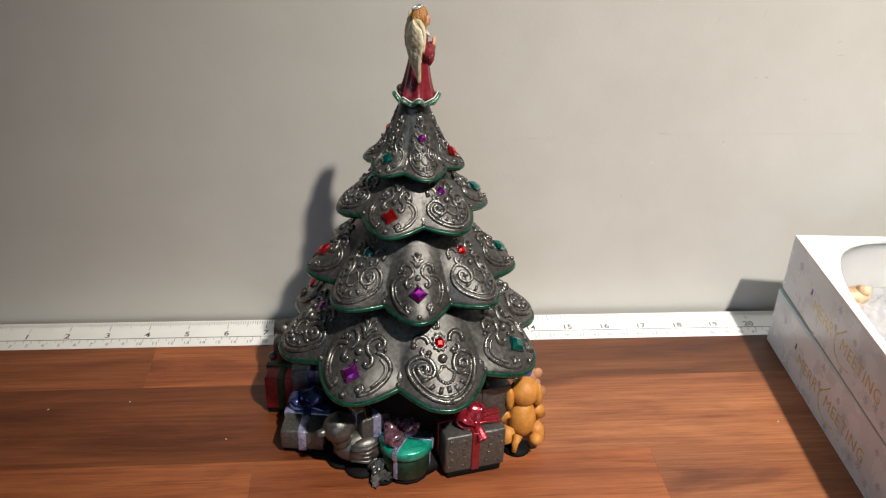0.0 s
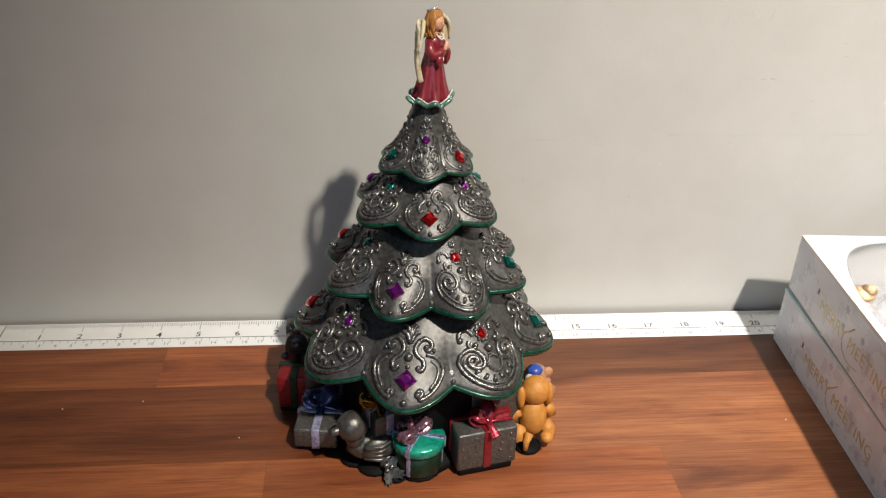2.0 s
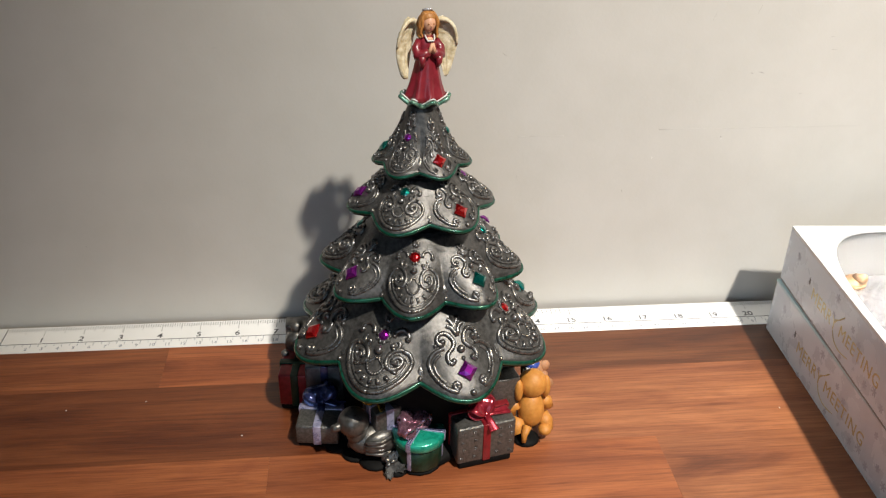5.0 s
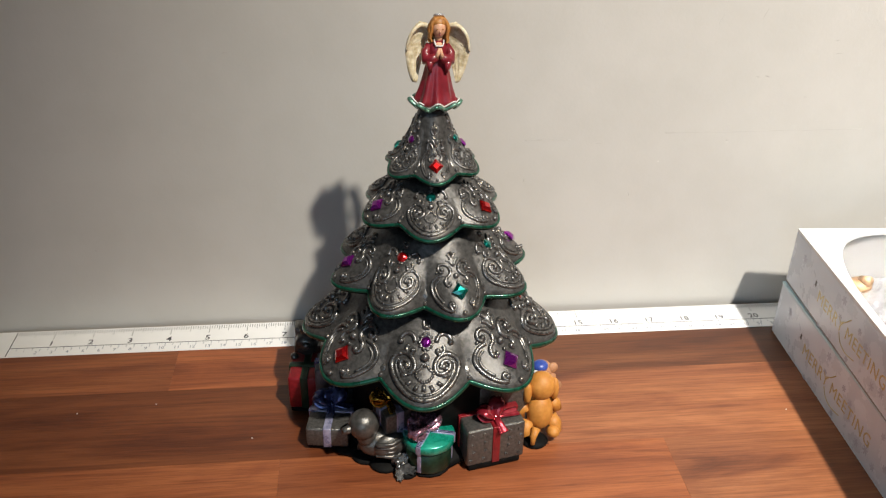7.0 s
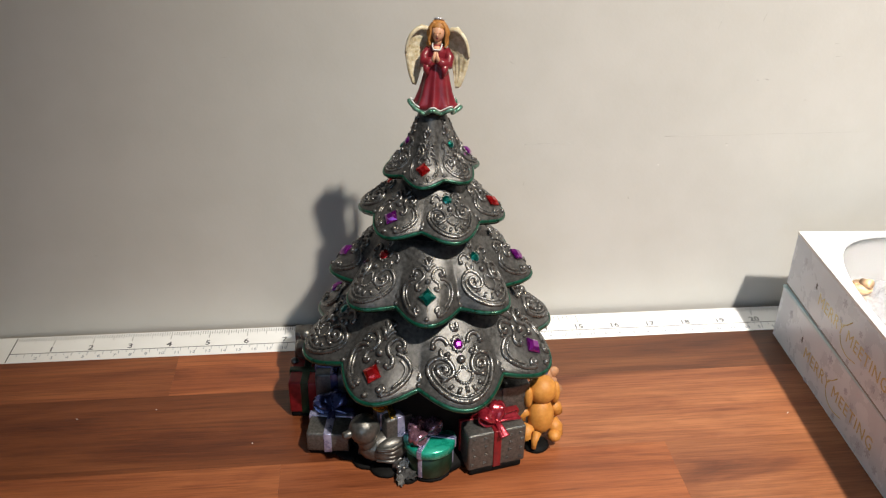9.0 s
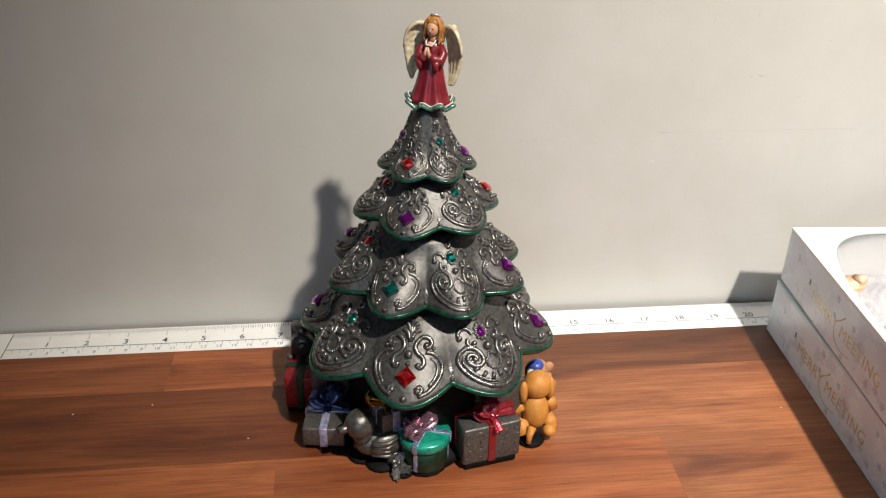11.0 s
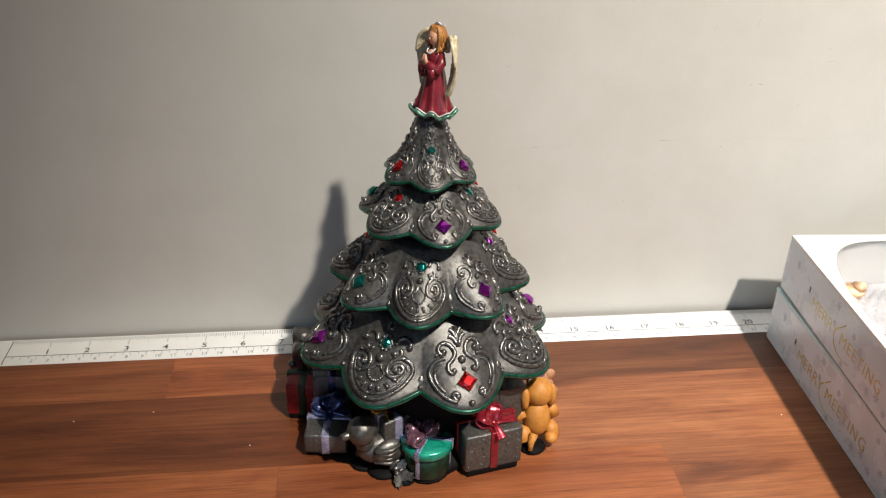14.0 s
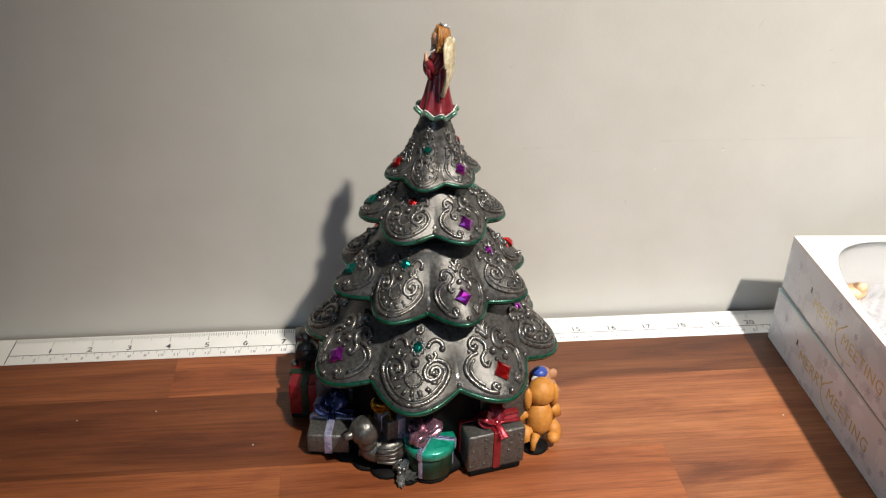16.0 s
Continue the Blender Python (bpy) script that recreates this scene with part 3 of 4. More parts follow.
        dx, dy = (put(e, 0, 0) - put(-e, 0, 0)).normalized(), (put(0, -e, 0) - put(0, e, 0)).normalized()
        nz = dx.cross(dy).normalized()
        base = Matrix(((dx.x, dy.x, nz.x, p.x + nz.x * 0.0003), (dx.y, dy.y, nz.y, p.y + nz.y * 0.0003), (dx.z, dy.z, nz.z, p.z + nz.z * 0.0003), (0, 0, 0, 1)))
        for j in range(0 if kind == "square" else 1, tier.lobes, 2):
            spin = pose(0, 0, 0, 0, 0, 360 * j / tier.lobes)
            shared("scrollwork", me, ob, spin)
            colour = colours[j]
            gem = part("gem", gem_mesh(kind, stones[0 if kind == "square" else 1]), GEMS[colour], ob, "%s faceted %s rhinestone" % ("teal" if colour == "green" else colour, "diamond-set" if kind == "square" else "round"), False)
            gem.matrix_basis = spin @ base
    # lozenge and bead in each notch
    bm = bmesh.new()
    a = tier.lobe
    add_ball(bm, tier.at(a, 0.945, 0.0004 * scale), 0.0013 * scale, (1, 1, 1), 8)
    c, top, low_p = tier.at(a, 0.80, 0.0013 * scale), tier.at(a, 0.71, 0.0003), tier.at(a, 0.89, 0.0003)
    w = 0.0015 * scale
    l, r = tier.at(a - w / tier.notch[0], 0.80, 0.0002), tier.at(a + w / tier.notch[0], 0.80, 0.0002)
    vs = [bm.verts.new(q) for q in (top, r, low_p, l, c)]
    for k in range(4):
        bm.faces.new((vs[k], vs[(k + 1) % 4], vs[4]))
    me = mesh_of("lozenge", bm, BRIGHT)
    for j in range(tier.lobes):
        shared("lozenge", me, ob, pose(0, 0, 0, 0, 0, 360 * j / tier.lobes))
    return ob


def bow(parent, m, size, mat, loops=((150, 1.0), (60, 1.0)), tails=((-10, 1.3), (-95, 1.1)), name="bow"):
    """A cast ribbon bow: open loops and flat tails with notched ends round a knot; angle and length of each."""
    bm = bmesh.new()

    def strip(base, rows):
        """A ribbon through rows of (along, up, half width), with some thickness and a soft crease."""
        rings = []
        for i, (x, z, w) in enumerate(rows):
            p, q = rows[max(0, i - 1)], rows[min(len(rows) - 1, i + 1)]
            d = Vector((q[0] - p[0], q[1] - p[1])).normalized()
            nx, nz = -d.y * 0.045, d.x * 0.045
            ring = []
            for y, side, dip in ((-1, 1, 0), (-0.4, 1.5, 0.03), (0, 1, -0.03), (0.4, 1.5, 0.03), (1, 1, 0), (1, -1, 0), (0, -1, -0.03), (-1, -1, 0)):
                ring.append(bm.verts.new(base @ (Vector((x + nx * side - d.y * dip, y * w, z + nz * side + d.x * dip)) * size)))
            rings.append(ring)
        for p, q in zip(rings, rings[1:]):
            for j in range(8):
                bm.faces.new((p[j], p[(j + 1) % 8], q[(j + 1) % 8], q[j]))
        bm.faces.new(rings[0])
        bm.faces.new(rings[-1])
    for k, (angle, length) in enumerate(loops):
        base = pose(0, 0, 0, 0, 0, angle) @ pose(0, 0, 0.05 * size, 0, -8 - 6 * (k % 2), 0)
        path = flowing([(0.05, 0.22), (0.30, 0.44), (0.65, 0.58), (0.92, 0.50), (1.0, 0.30), (0.86, 0.12), (0.50, 0.06), (0.05, 0.12)], 3)
        strip(base, [(x * length, z, 0.15 + 0.24 * math.sin(math.pi * min(1, 1.02 * x)) ** 0.8 + 0.10 * x) for x, z in path])
    for angle, length in tails:
        base = pose(0, 0, 0, 0, 0, angle)
        path = flowing([(0.0, 0.20), (0.35, 0.22), (0.75, 0.12), (1.0, 0.06)], 3)
        strip(base, [(x * length, z, 0.13 + 0.15 * x) for x, z in path])
    add_ball(bm, (0, 0, 0.26 * size), 0.20 * size, (1, 1, 0.85), 12)
    ob = part(name, bm, mat, parent)
    ob.matrix_basis = m
    return ob


def gift(tree, m, size, mat, ribbon, label, bow_mat=None, bow_size=0.011, dots=False, bow_m=None, loops=((150, 1.0), (40, 1.0), (100, 0.8)), tails=((-20, 1.2), (-110, 1.0))):
    """A cast gift box with lid lip, crossed ribbon and a bow."""
    sx, sy, sz = size
    bm = bmesh.new()
    add_box(bm, (-sx / 2, -sy / 2, 0), (sx / 2, sy / 2, sz), 0.0012)
    if dots:
        rng = random.Random(3)
        for k in range(20):
            x, z = (-0.42 + 0.21 * (k % 5) + rng.uniform(-0.03, 0.03)) * sx, (0.16 + 0.23 * (k // 5) + rng.uniform(-0.03, 0.03)) * sz
            if abs(x) > 0.1 * sx:
                for q in range(3):
                    add_ball(bm, (x + 0.0006 * math.cos(q * 2.1), -sy / 2, z + 0.0006 * math.sin(q * 2.1)), 0.00062, (1, 0.8, 1), 6)
    ob = part("gift_box", bm, mat, tree, label)
    ob.matrix_basis = m
    w = 0.0022
    bm = bmesh.new()
    add_box(bm, (-w, -sy / 2 - 0.0006, -0.0), (w, sy / 2 + 0.0006, sz + 0.0006), 0.0003)
    part("ribbon", bm, ribbon, ob)
    bm = bmesh.new()
    add_box(bm, (-sx / 2 - 0.0007, -w, 0.0), (sx / 2 + 0.0007, w, sz + 0.0008), 0.0003)
    part("ribbon", bm, ribbon, ob)
    if bow_mat:
        bow(ob, bow_m or pose(0, -0.0, sz, 0, 0, 20), bow_size, bow_mat, loops, tails)
    return ob


def round_gift(tree, m):
    bm = bmesh.new()
    add_lathe(bm, [(0.0, 0.0), (0.0128, 0.0), (0.0134, 0.001), (0.0134, 0.0165), (0.0, 0.0165)], 36, close=False)
    ob = part("gift_box", bm, DKGREEN, tree, "round dark green gift box with a bright green lid")
    ob.matrix_basis = m
    bm = bmesh.new()
    add_lathe(bm, [(0.0, 0.0150), (0.0140, 0.0150), (0.0148, 0.0158), (0.0148, 0.0195), (0.0140, 0.0206), (0.0, 0.0212)], 40, close=False)
    part("lid", bm, TEAL, ob, "glossy green lid")
    for turn in (-14, 62):
        bm = bmesh.new()
        add_box(bm, (-0.0143, -0.0014, 0.0205), (0.0143, 0.0014, 0.0215), 0.0002)
        for k in (-1, 1):
            add_box(bm, (k * 0.0148 - 0.0003, -0.0014, 0.0155), (k * 0.0148 + 0.0003, 0.0014, 0.0208), 0.0001)
            add_box(bm, (k * 0.0134 - 0.0003, -0.0012, 0.001), (k * 0.0134 + 0.0003, 0.0012, 0.0155), 0.0001)
        r = part("ribbon", bm, LILAC, ob, "pale lilac ribbon")
        r.matrix_basis = pose(0, 0, 0, 0, 0, turn)
        bm = bmesh.new()
        for k in (-1, 1):
            add_box(bm, (-0.0141, k * 0.0006 - 0.00022, 0.0213), (0.0141, k * 0.0006 + 0.00022, 0.02165))
        part("stripe", bm, BLUEBOW, ob, "thin blue stripes along the ribbon").matrix_basis = pose(0, 0, 0, 0, 0, turn)
    bow(ob, pose(-0.0035, 0.0005, 0.0212, 10, 0, 0), 0.0118, MAUVE, ((-125, 1.0), (150, 0.75), (25, 0.95)), ((48, 1.2),))
    return ob


def toy_duck(tree, m):
    """Grey cast duck on wheels: body, head, bill, wing and tail in one mesh."""
    bm = bmesh.new()
    add_ball(bm, (0.002, 0, 0.0125), 0.0105, (1.22, 0.82, 0.80), 16)
    add_ball(bm, (-0.0068, -0.001, 0.0190), 0.0052, (1, 1, 1.15), 12)
    add_ball(bm, (-0.0080, -0.001, 0.0258), 0.0077, (1, 0.95, 0.98), 16)
    add_tube(bm, [(-0.013, -0.001, 0.0258), (-0.0165, -0.0015, 0.0252), (-0.0190, -0.002, 0.0256)], 0.0025, 8, taper=lambda k: 1 - 0.35 * k)
    add_tube(bm, [(0.010, 0, 0.0155), (0.014, 0, 0.0185), (0.017, 0, 0.0215)], 0.0042, 8, taper=lambda k: 1 - 0.75 * k)
    add_ball(bm, (0.0040, -0.0058, 0.0128), 0.0088, (1.12, 0.52, 0.78), 16)
    for k in range(4):
        add_tube(bm, [(-0.0045, -0.0082 + 0.0003 * k, 0.0172 - 0.0026 * k), (0.0030, -0.0104 + 0.0002 * k, 0.0166 - 0.0028 * k), (0.0122 - 0.0008 * k, -0.0078 + 0.0003 * k, 0.0182 - 0.0030 * k)], 0.0012, 6, taper=lambda q: 0.6 + 1.4 * q * (1 - q))
    for k in range(5):
        add_tube(bm, [(-0.004 + 0.001 * k, -0.0086 + 0.0004 * k, 0.0165 - 0.0021 * k), (0.002, -0.0095 + 0.0003 * k, 0.0155 - 0.0020 * k), (0.0105 - 0.0012 * k, -0.0083 + 0.0004 * k, 0.0172 - 0.0022 * k)], 0.0013, 6, taper=lambda q: 0.5 + 1.5 * q * (1 - q) + 0.2)
    for x, ys in ((-0.005, (0.0075,)), (0.007, (-0.0085, 0.0085))):
        for y in ys:
            add_ball(bm, (x, y, 0.0042), 0.0042, (1, 0.32, 1), 12)
            add_ball(bm, (x, y * 1.16, 0.0042), 0.0013, (1, 0.6, 1), 8)
    add_ball(bm, (-0.0113, -0.0066, 0.0272), 0.0010, (1, 0.6, 1), 6)
    ob = part("toy_duck", bm, CAST, tree, "grey cast toy duck on small wheels")
    ob.matrix_basis = m
    return ob


def toy_dog(tree, m):
    """Ochre puppy climbing up the tree, seen from behind, in one mesh."""
    bm = bmesh.new()
    add_ball(bm, (0, 0, 0.0170), 0.0082, (0.94, 0.85, 1.42), 16)
    add_ball(bm, (0.001, 0.001, 0.0335), 0.0082, (1.0, 0.95, 1.05), 16)
    for s in (-1, 1):
        add_ball(bm, (s * 0.0082, -0.001, 0.0315), 0.0036, (0.72, 0.85, 2.0), 10)
        add_tube(bm, [(s * 0.0065, 0.001, 0.011), (s * 0.0092, -0.001, 0.0075), (s * 0.0085, -0.004, 0.0040)], 0.0046, 8, taper=lambda k: 1.05 - 0.25 * k)
        add_tube(bm, [(s * 0.007, 0.002, 0.021), (s * 0.0105, 0.003, 0.019), (s * 0.0112, 0.003, 0.015)], 0.0036, 8)
    add_ball(bm, (0.0065, -0.0055, 0.0055), 0.0040, (1, 1.1, 0.85), 10)
    add_tube(bm, [(-0.004, -0.006, 0.010), (-0.0068, -0.0085, 0.0065), (-0.0075, -0.0095, 0.002)], 0.0026, 8, taper=lambda k: 1 - 0.5 * k)
    ob = part("toy_dog", bm, DOG, tree, "ochre resin puppy seen from behind")
    ob.matrix_basis = m
    return ob


def toy_bear(tree, m):
    bm = bmesh.new()
    add_ball(bm, (0, 0, 0.030), 0.0085, (1, 0.9, 0.95), 14)
    add_ball(bm, (0.0062, -0.004, 0.0335), 0.0042, (1, 0.6, 1), 10)
    add_ball(bm, (-0.001, 0.002, 0.015), 0.0085, (1, 0.8, 1.5), 14)
    add_ball(bm, (0.004, -0.0062, 0.0285), 0.0036, (1.1, 0.9, 0.8), 10)
    add_tube(bm, [(0.002, -0.002, 0.020), (0.008, -0.005, 0.018), (0.0095, -0.008, 0.022)], 0.0030, 8)
    ob = part("toy_bear", bm, BEAR, tree, "tan resin teddy bear wearing a small cap")
    ob.matrix_basis = m
    bm = bmesh.new()
    add_ball(bm, (-0.003, -0.003, 0.0375), 0.0052, (1.05, 1, 0.7), 12)
    part("cap", bm, BLUE, ob, "blue cap")
    bm = bmesh.new()
    add_ball(bm, (-0.0072, -0.0055, 0.033), 0.0038, (1, 1, 1.1), 10)
    add_ball(bm, (-0.0075, -0.0065, 0.0285), 0.0034, (1.3, 1, 0.8), 10)
    part("scarf", bm, WHITE, ob, "white scarf")
    return ob


def toy_train(tree, m):
    """A small cast toy engine with a funnel, mostly hidden behind the presents."""
    bm = bmesh.new()
    add_box(bm, (-0.008, -0.006, 0.006), (0.008, 0.006, 0.024), 0.001)
    add_tube(bm, [(0, -0.006, 0.030), (0, -0.014, 0.030)], 0.0065, 16)
    add_tube(bm, [(0, -0.009, 0.034), (0, -0.009, 0.042)], 0.0030, 12, taper=lambda k: 0.8 + 0.7 * k)
    add_ball(bm, (0, -0.0145, 0.030), 0.0030, (1, 0.6, 1), 10)
    add_ball(bm, (-0.0075, -0.013, 0.022), 0.0026, (1, 1, 1), 10)
    add_box(bm, (-0.007, -0.004, 0.024), (0.007, 0.006, 0.036), 0.001)
    for y in (-0.010, 0.003):
        for x in (-0.008, 0.008):
            add_ball(bm, (x, y, 0.005), 0.005, (0.35, 1, 1), 12)
    add_box(bm, (-0.006, -0.014, 0.004), (0.006, 0.005, 0.010), 0.001)
    ob = part("toy_engine", bm, CAST, tree, "grey cast toy engine with a funnel")
    ob.matrix_basis = m


def holly(tree, m):
    bm = bmesh.new()
    for a, s in ((-10, 1.0), (60, 0.9), (-75, 0.8)):
        r = pose(0, 0, 0, 0, -12, a)
        out = []
        for k in range(16):
            t = 2 * math.pi * k / 16
            q = 1.0 if k % 2 == 0 else 0.72
            out.append((0.0055 * s + 0.0062 * s * q * math.cos(t), 0.0034 * s * q * math.sin(t)))
        n0 = len(bm.verts)
        add_plate(bm, out, 0.0, 0.0009)
        bm.verts.ensure_lookup_table()
        bmesh.ops.transform(bm, matrix=r, verts=bm.verts[n0:])
    for x, y in ((0, 0), (0.0022, 0.002), (-0.001, 0.0026)):
        add_ball(bm, (x, y, 0.0014), 0.0016, (1, 1, 1), 8)
    ob = part("holly_sprig", bm, BRIGHT, tree, "grey cast holly leaves with berries", False)
    ob.matrix_basis = m


def angel(tree):
    """Small angel figure with long gown and folded wings, one mesh, facing -y, its base at z = 0."""
    bm = bmesh.new()
    # gown: fluted bell with a wavy hem
    prof = [(0.0035, 0.0), (0.0092, 0.0002), (0.0113, 0.0010), (0.0099, 0.0035), (0.0084, 0.0085), (0.0070, 0.0145), (0.0059, 0.0200), (0.0050, 0.0235), (0.0050, 0.0270), (0.0051, 0.0295), (0.0042, 0.0315), (0.0022, 0.0328)]

    def fold(a, i):
        k = [0.0, 0.10, 0.13, 0.10, 0.07, 0.05, 0.03, 0.015, 0.0, 0.0, 0.0, 0.0][i]
        sq = 1 - 0.18 * abs(math.cos(a)) ** 2
        return sq * (1 + k * math.cos(8 * a)), 0.0009 * math.cos(8 * a) * (1 if i in (1, 2) else 0)
    add_lathe(bm, prof, 64, 0, fold)
    # green hem ribbon with a white edge
    for r, z, w, mat in ((0.0121, 0.0006, 0.0011, 4), (0.0113, 0.0020, 0.00038, 5)):
        pts = []
        for k in range(97):
            a = 2 * math.pi * k / 96
            q = r * (1 + 0.13 * math.cos(8 * a))
            pts.append((q * math.sin(a), -0.83 * q * math.cos(a), z + 0.0014 * math.cos(8 * a) + 0.0005 * math.sin(3 * a)))
        add_tube(bm, pts, w, 6, mat)
    # arms folded in prayer
    for s in (-1, 1):
        add_tube(bm, [(s * 0.0042, 0.0003, 0.0305), (s * 0.0064, -0.0012, 0.0268), (s * 0.0060, -0.0030, 0.0236), (s * 0.0032, -0.0052, 0.0246), (s * 0.0012, -0.0062, 0.0262)], 0.0020, 10, 0, lambda k: 0.85 + 0.55 * math.sin(3.0 * k))
        add_tube(bm, [(s * 0.0044, -0.0054, 0.0238), (s * 0.0046, -0.0056, 0.0205), (s * 0.0040, -0.0050, 0.0180)], 0.0022, 8, 0, lambda k: 1 - 0.6 * k)
        add_tube(bm, [(s * 0.0016, -0.0064, 0.0255), (s * 0.0008, -0.0071, 0.0280), (s * 0.0003, -0.0070, 0.0306)], 0.0013, 8, 1, lambda k: 1 - 0.55 * k)
    # neck, head, hair, halo
    add_tube(bm, [(0, 0, 0.032), (0, -0.0004, 0.0355)], 0.0019, 8, 1)
    add_ball(bm, (0, -0.0026, 0.0312), 0.0022, (1, 0.7, 0.55), 10, 1)
    add_ball(bm, (0, -0.0010, 0.0386), 0.0037, (0.90, 0.94, 1.14), 16, 1)
    add_ball(bm, (0, -0.0045, 0.0380), 0.0006, (0.8, 1, 1.2), 6, 1)
    add_ball(bm, (0, 0.0007, 0.0411), 0.0040, (1.0, 1.05, 0.86), 16, 2)
    for s in (-1, 1):
        add_ball(bm, (s * 0.0014, -0.0042, 0.0391), 0.00045, (1.2, 0.6, 0.8), 6, 2)
    add_ball(bm, (0, -0.0044, 0.0365), 0.0005, (1.4, 0.5, 0.6), 6, 0)
    rng = random.Random(8)
    for k in range(20):
        a = math.radians(68 + 224 * k / 19)
        x, y = 0.0042 * math.sin(a), -0.0042 * math.cos(a)
        sway = 0.0006 * math.sin(2.4 * k)
        pts = flowing([(x * 0.45, y * 0.5 - 0.0004, 0.0436), (x * 0.98, y * 0.95, 0.0408), (x * 1.10 + sway, y * 1.04, 0.0376), (x * 1.02 - sway, y * 1.12, 0.0348), (x * 1.12 + sway, y * 1.2, 0.0330), (x * 1.0, y * 1.22 - 0.0006, 0.0314 + rng.uniform(0, 0.0014))], 3)
        add_tube(bm, pts, 0.00105, 6, 2, lambda q: 1 - 0.45 * q)
    # white square collar and beaded cuffs
    add_tube(bm, [(-0.0024, -0.0022, 0.0334), (-0.0022, -0.0038, 0.0322), (-0.0016, -0.0046, 0.0310), (0.0016, -0.0046, 0.0310), (0.0022, -0.0038, 0.0322), (0.0024, -0.0022, 0.0334)], 0.00042, 6, 5)
    for s in (-1, 1):
        for k in range(5):
            add_ball(bm, (s * (0.0028 + 0.0010 * k), -0.0071 + 0.0006 * k, 0.0258 - 0.0002 * k), 0.00032, (1, 1, 1), 5, 5)
    pts = [(0.0022 * math.sin(2 * math.pi * k / 24), 0.0020 - 0.0022 * math.cos(2 * math.pi * k / 24), 0.0442 + 0.0010 * math.cos(2 * math.pi * k / 24)) for k in range(25)]
    add_tube(bm, pts, 0.0007, 6, 6)
    # wings: tall arched blades, hollow in front, small scale feathers above long quills
    outer = [(0.0, 0.0092), (0.10, 0.0140), (0.25, 0.0163), (0.45, 0.0165), (0.65, 0.0156), (0.85, 0.0146), (1.0, 0.0132)]
    inner = [(0.0, 0.0078), (0.10, 0.0044), (0.25, 0.0034), (0.45, 0.0044), (0.65, 0.0070), (0.85, 0.0100), (1.0, 0.0122)]

    def edge(rows, v):
        for (v0, x0), (v1, x1) in zip(rows, rows[1:]):
            if v <= v1:
                return x0 + (x1 - x0) * (v - v0) / (v1 - v0)
        return rows[-1][1]
    for s in (-1, 1):
        first = len(bm.verts)
        nu, nv = 14, 34
        sheets = []
        for face in (-1, 1):
            sheet = []
            for j in range(nv + 1):
                v = j / nv
                xi, xo = edge(inner, v), edge(outer, v)
                row = []
                for i in range(nu + 1):
                    u = i / nu
                    bulge = math.sin(math.pi * u) ** 0.6
                    if v < 0.5:
                        relief = 0.00045 * max(0.0, math.cos(2 * math.pi * (5.0 * v / 0.5 + 0.5 * (int(u * 5) % 2)))) * abs(math.sin(5 * math.pi * u))
                    else:
                        relief = 0.00055 * abs(math.sin(4 * math.pi * u))
                    hollow = 0.0022 * math.sin(math.pi * u) * max(0.0, 1 - v / 0.45)
                    y = 0.0056 + 0.0016 * u + 0.0026 * math.sin(math.pi * v) + hollow + face * (0.0003 + 0.0005 * bulge + relief) * (0.25 if j in (0, nv) or i in (0, nu) else 1)
                    row.append(bm.verts.new((s * (xi + (xo - xi) * u), y, 0.0418 - 0.0272 * v + 0.0012 * math.sin(math.pi * u) * (1 - v))))
                sheet.append(row)
            sheets.append(sheet)
        for sheet in sheets:
            for p, q in zip(sheet, sheet[1:]):
                for i in range(nu):
                    bm.faces.new((p[i], p[i + 1], q[i + 1], q[i])).material_index = 3
        f, k = sheets
        for i in range(nu):
            bm.faces.new((f[0][i], f[0][i + 1], k[0][i + 1], k[0][i])).material_index = 3
            bm.faces.new((f[nv][i], f[nv][i + 1], k[nv][i + 1], k[nv][i])).material_index = 3
        for j in range(nv):
            for i in (0, nu):
                bm.faces.new((f[j][i], f[j + 1][i], k[j + 1][i], k[j][i])).material_index = 3
        # thick rolled leading edge
        pts = flowing([(s * 0.0026, 0.0052, 0.0335), (s * 0.0042, 0.0056, 0.0385), (s * 0.0074, 0.0060, 0.0415), (s * 0.0112, 0.0066, 0.0416), (s * 0.0146, 0.0074, 0.0388), (s * 0.0160, 0.0084, 0.0345), (s * 0.0164, 0.0092, 0.0300)], 3)
        add_tube(bm, pts, 0.0015, 8, 3, lambda q: 1.1 - 0.7 * q)
        bm.verts.ensure_lookup_table()
        bmesh.ops.transform(bm, matrix=pose(s * 0.0026, 0.0056, -0.0040, 0, 0, s * -38) @ Matrix.Diagonal((1.06, 1, 1.04, 1)) @ pose(-s * 0.0030, -0.0055, 0), verts=bm.verts[first:])
    bmesh.ops.transform(bm, matrix=pose(0.0003, 0.0, 0) @ Matrix.Diagonal((0.96, 0.96, 0.985, 1)), verts=bm.verts[:])
    ob = part("angel_figurine", bm, [DRESS, SKIN, HAIR, WING, HEM, WHITE, SILVER], tree, "small angel in crimson gown with cream wings and green hem")
    return ob


ANGEL_Z = 0.1931


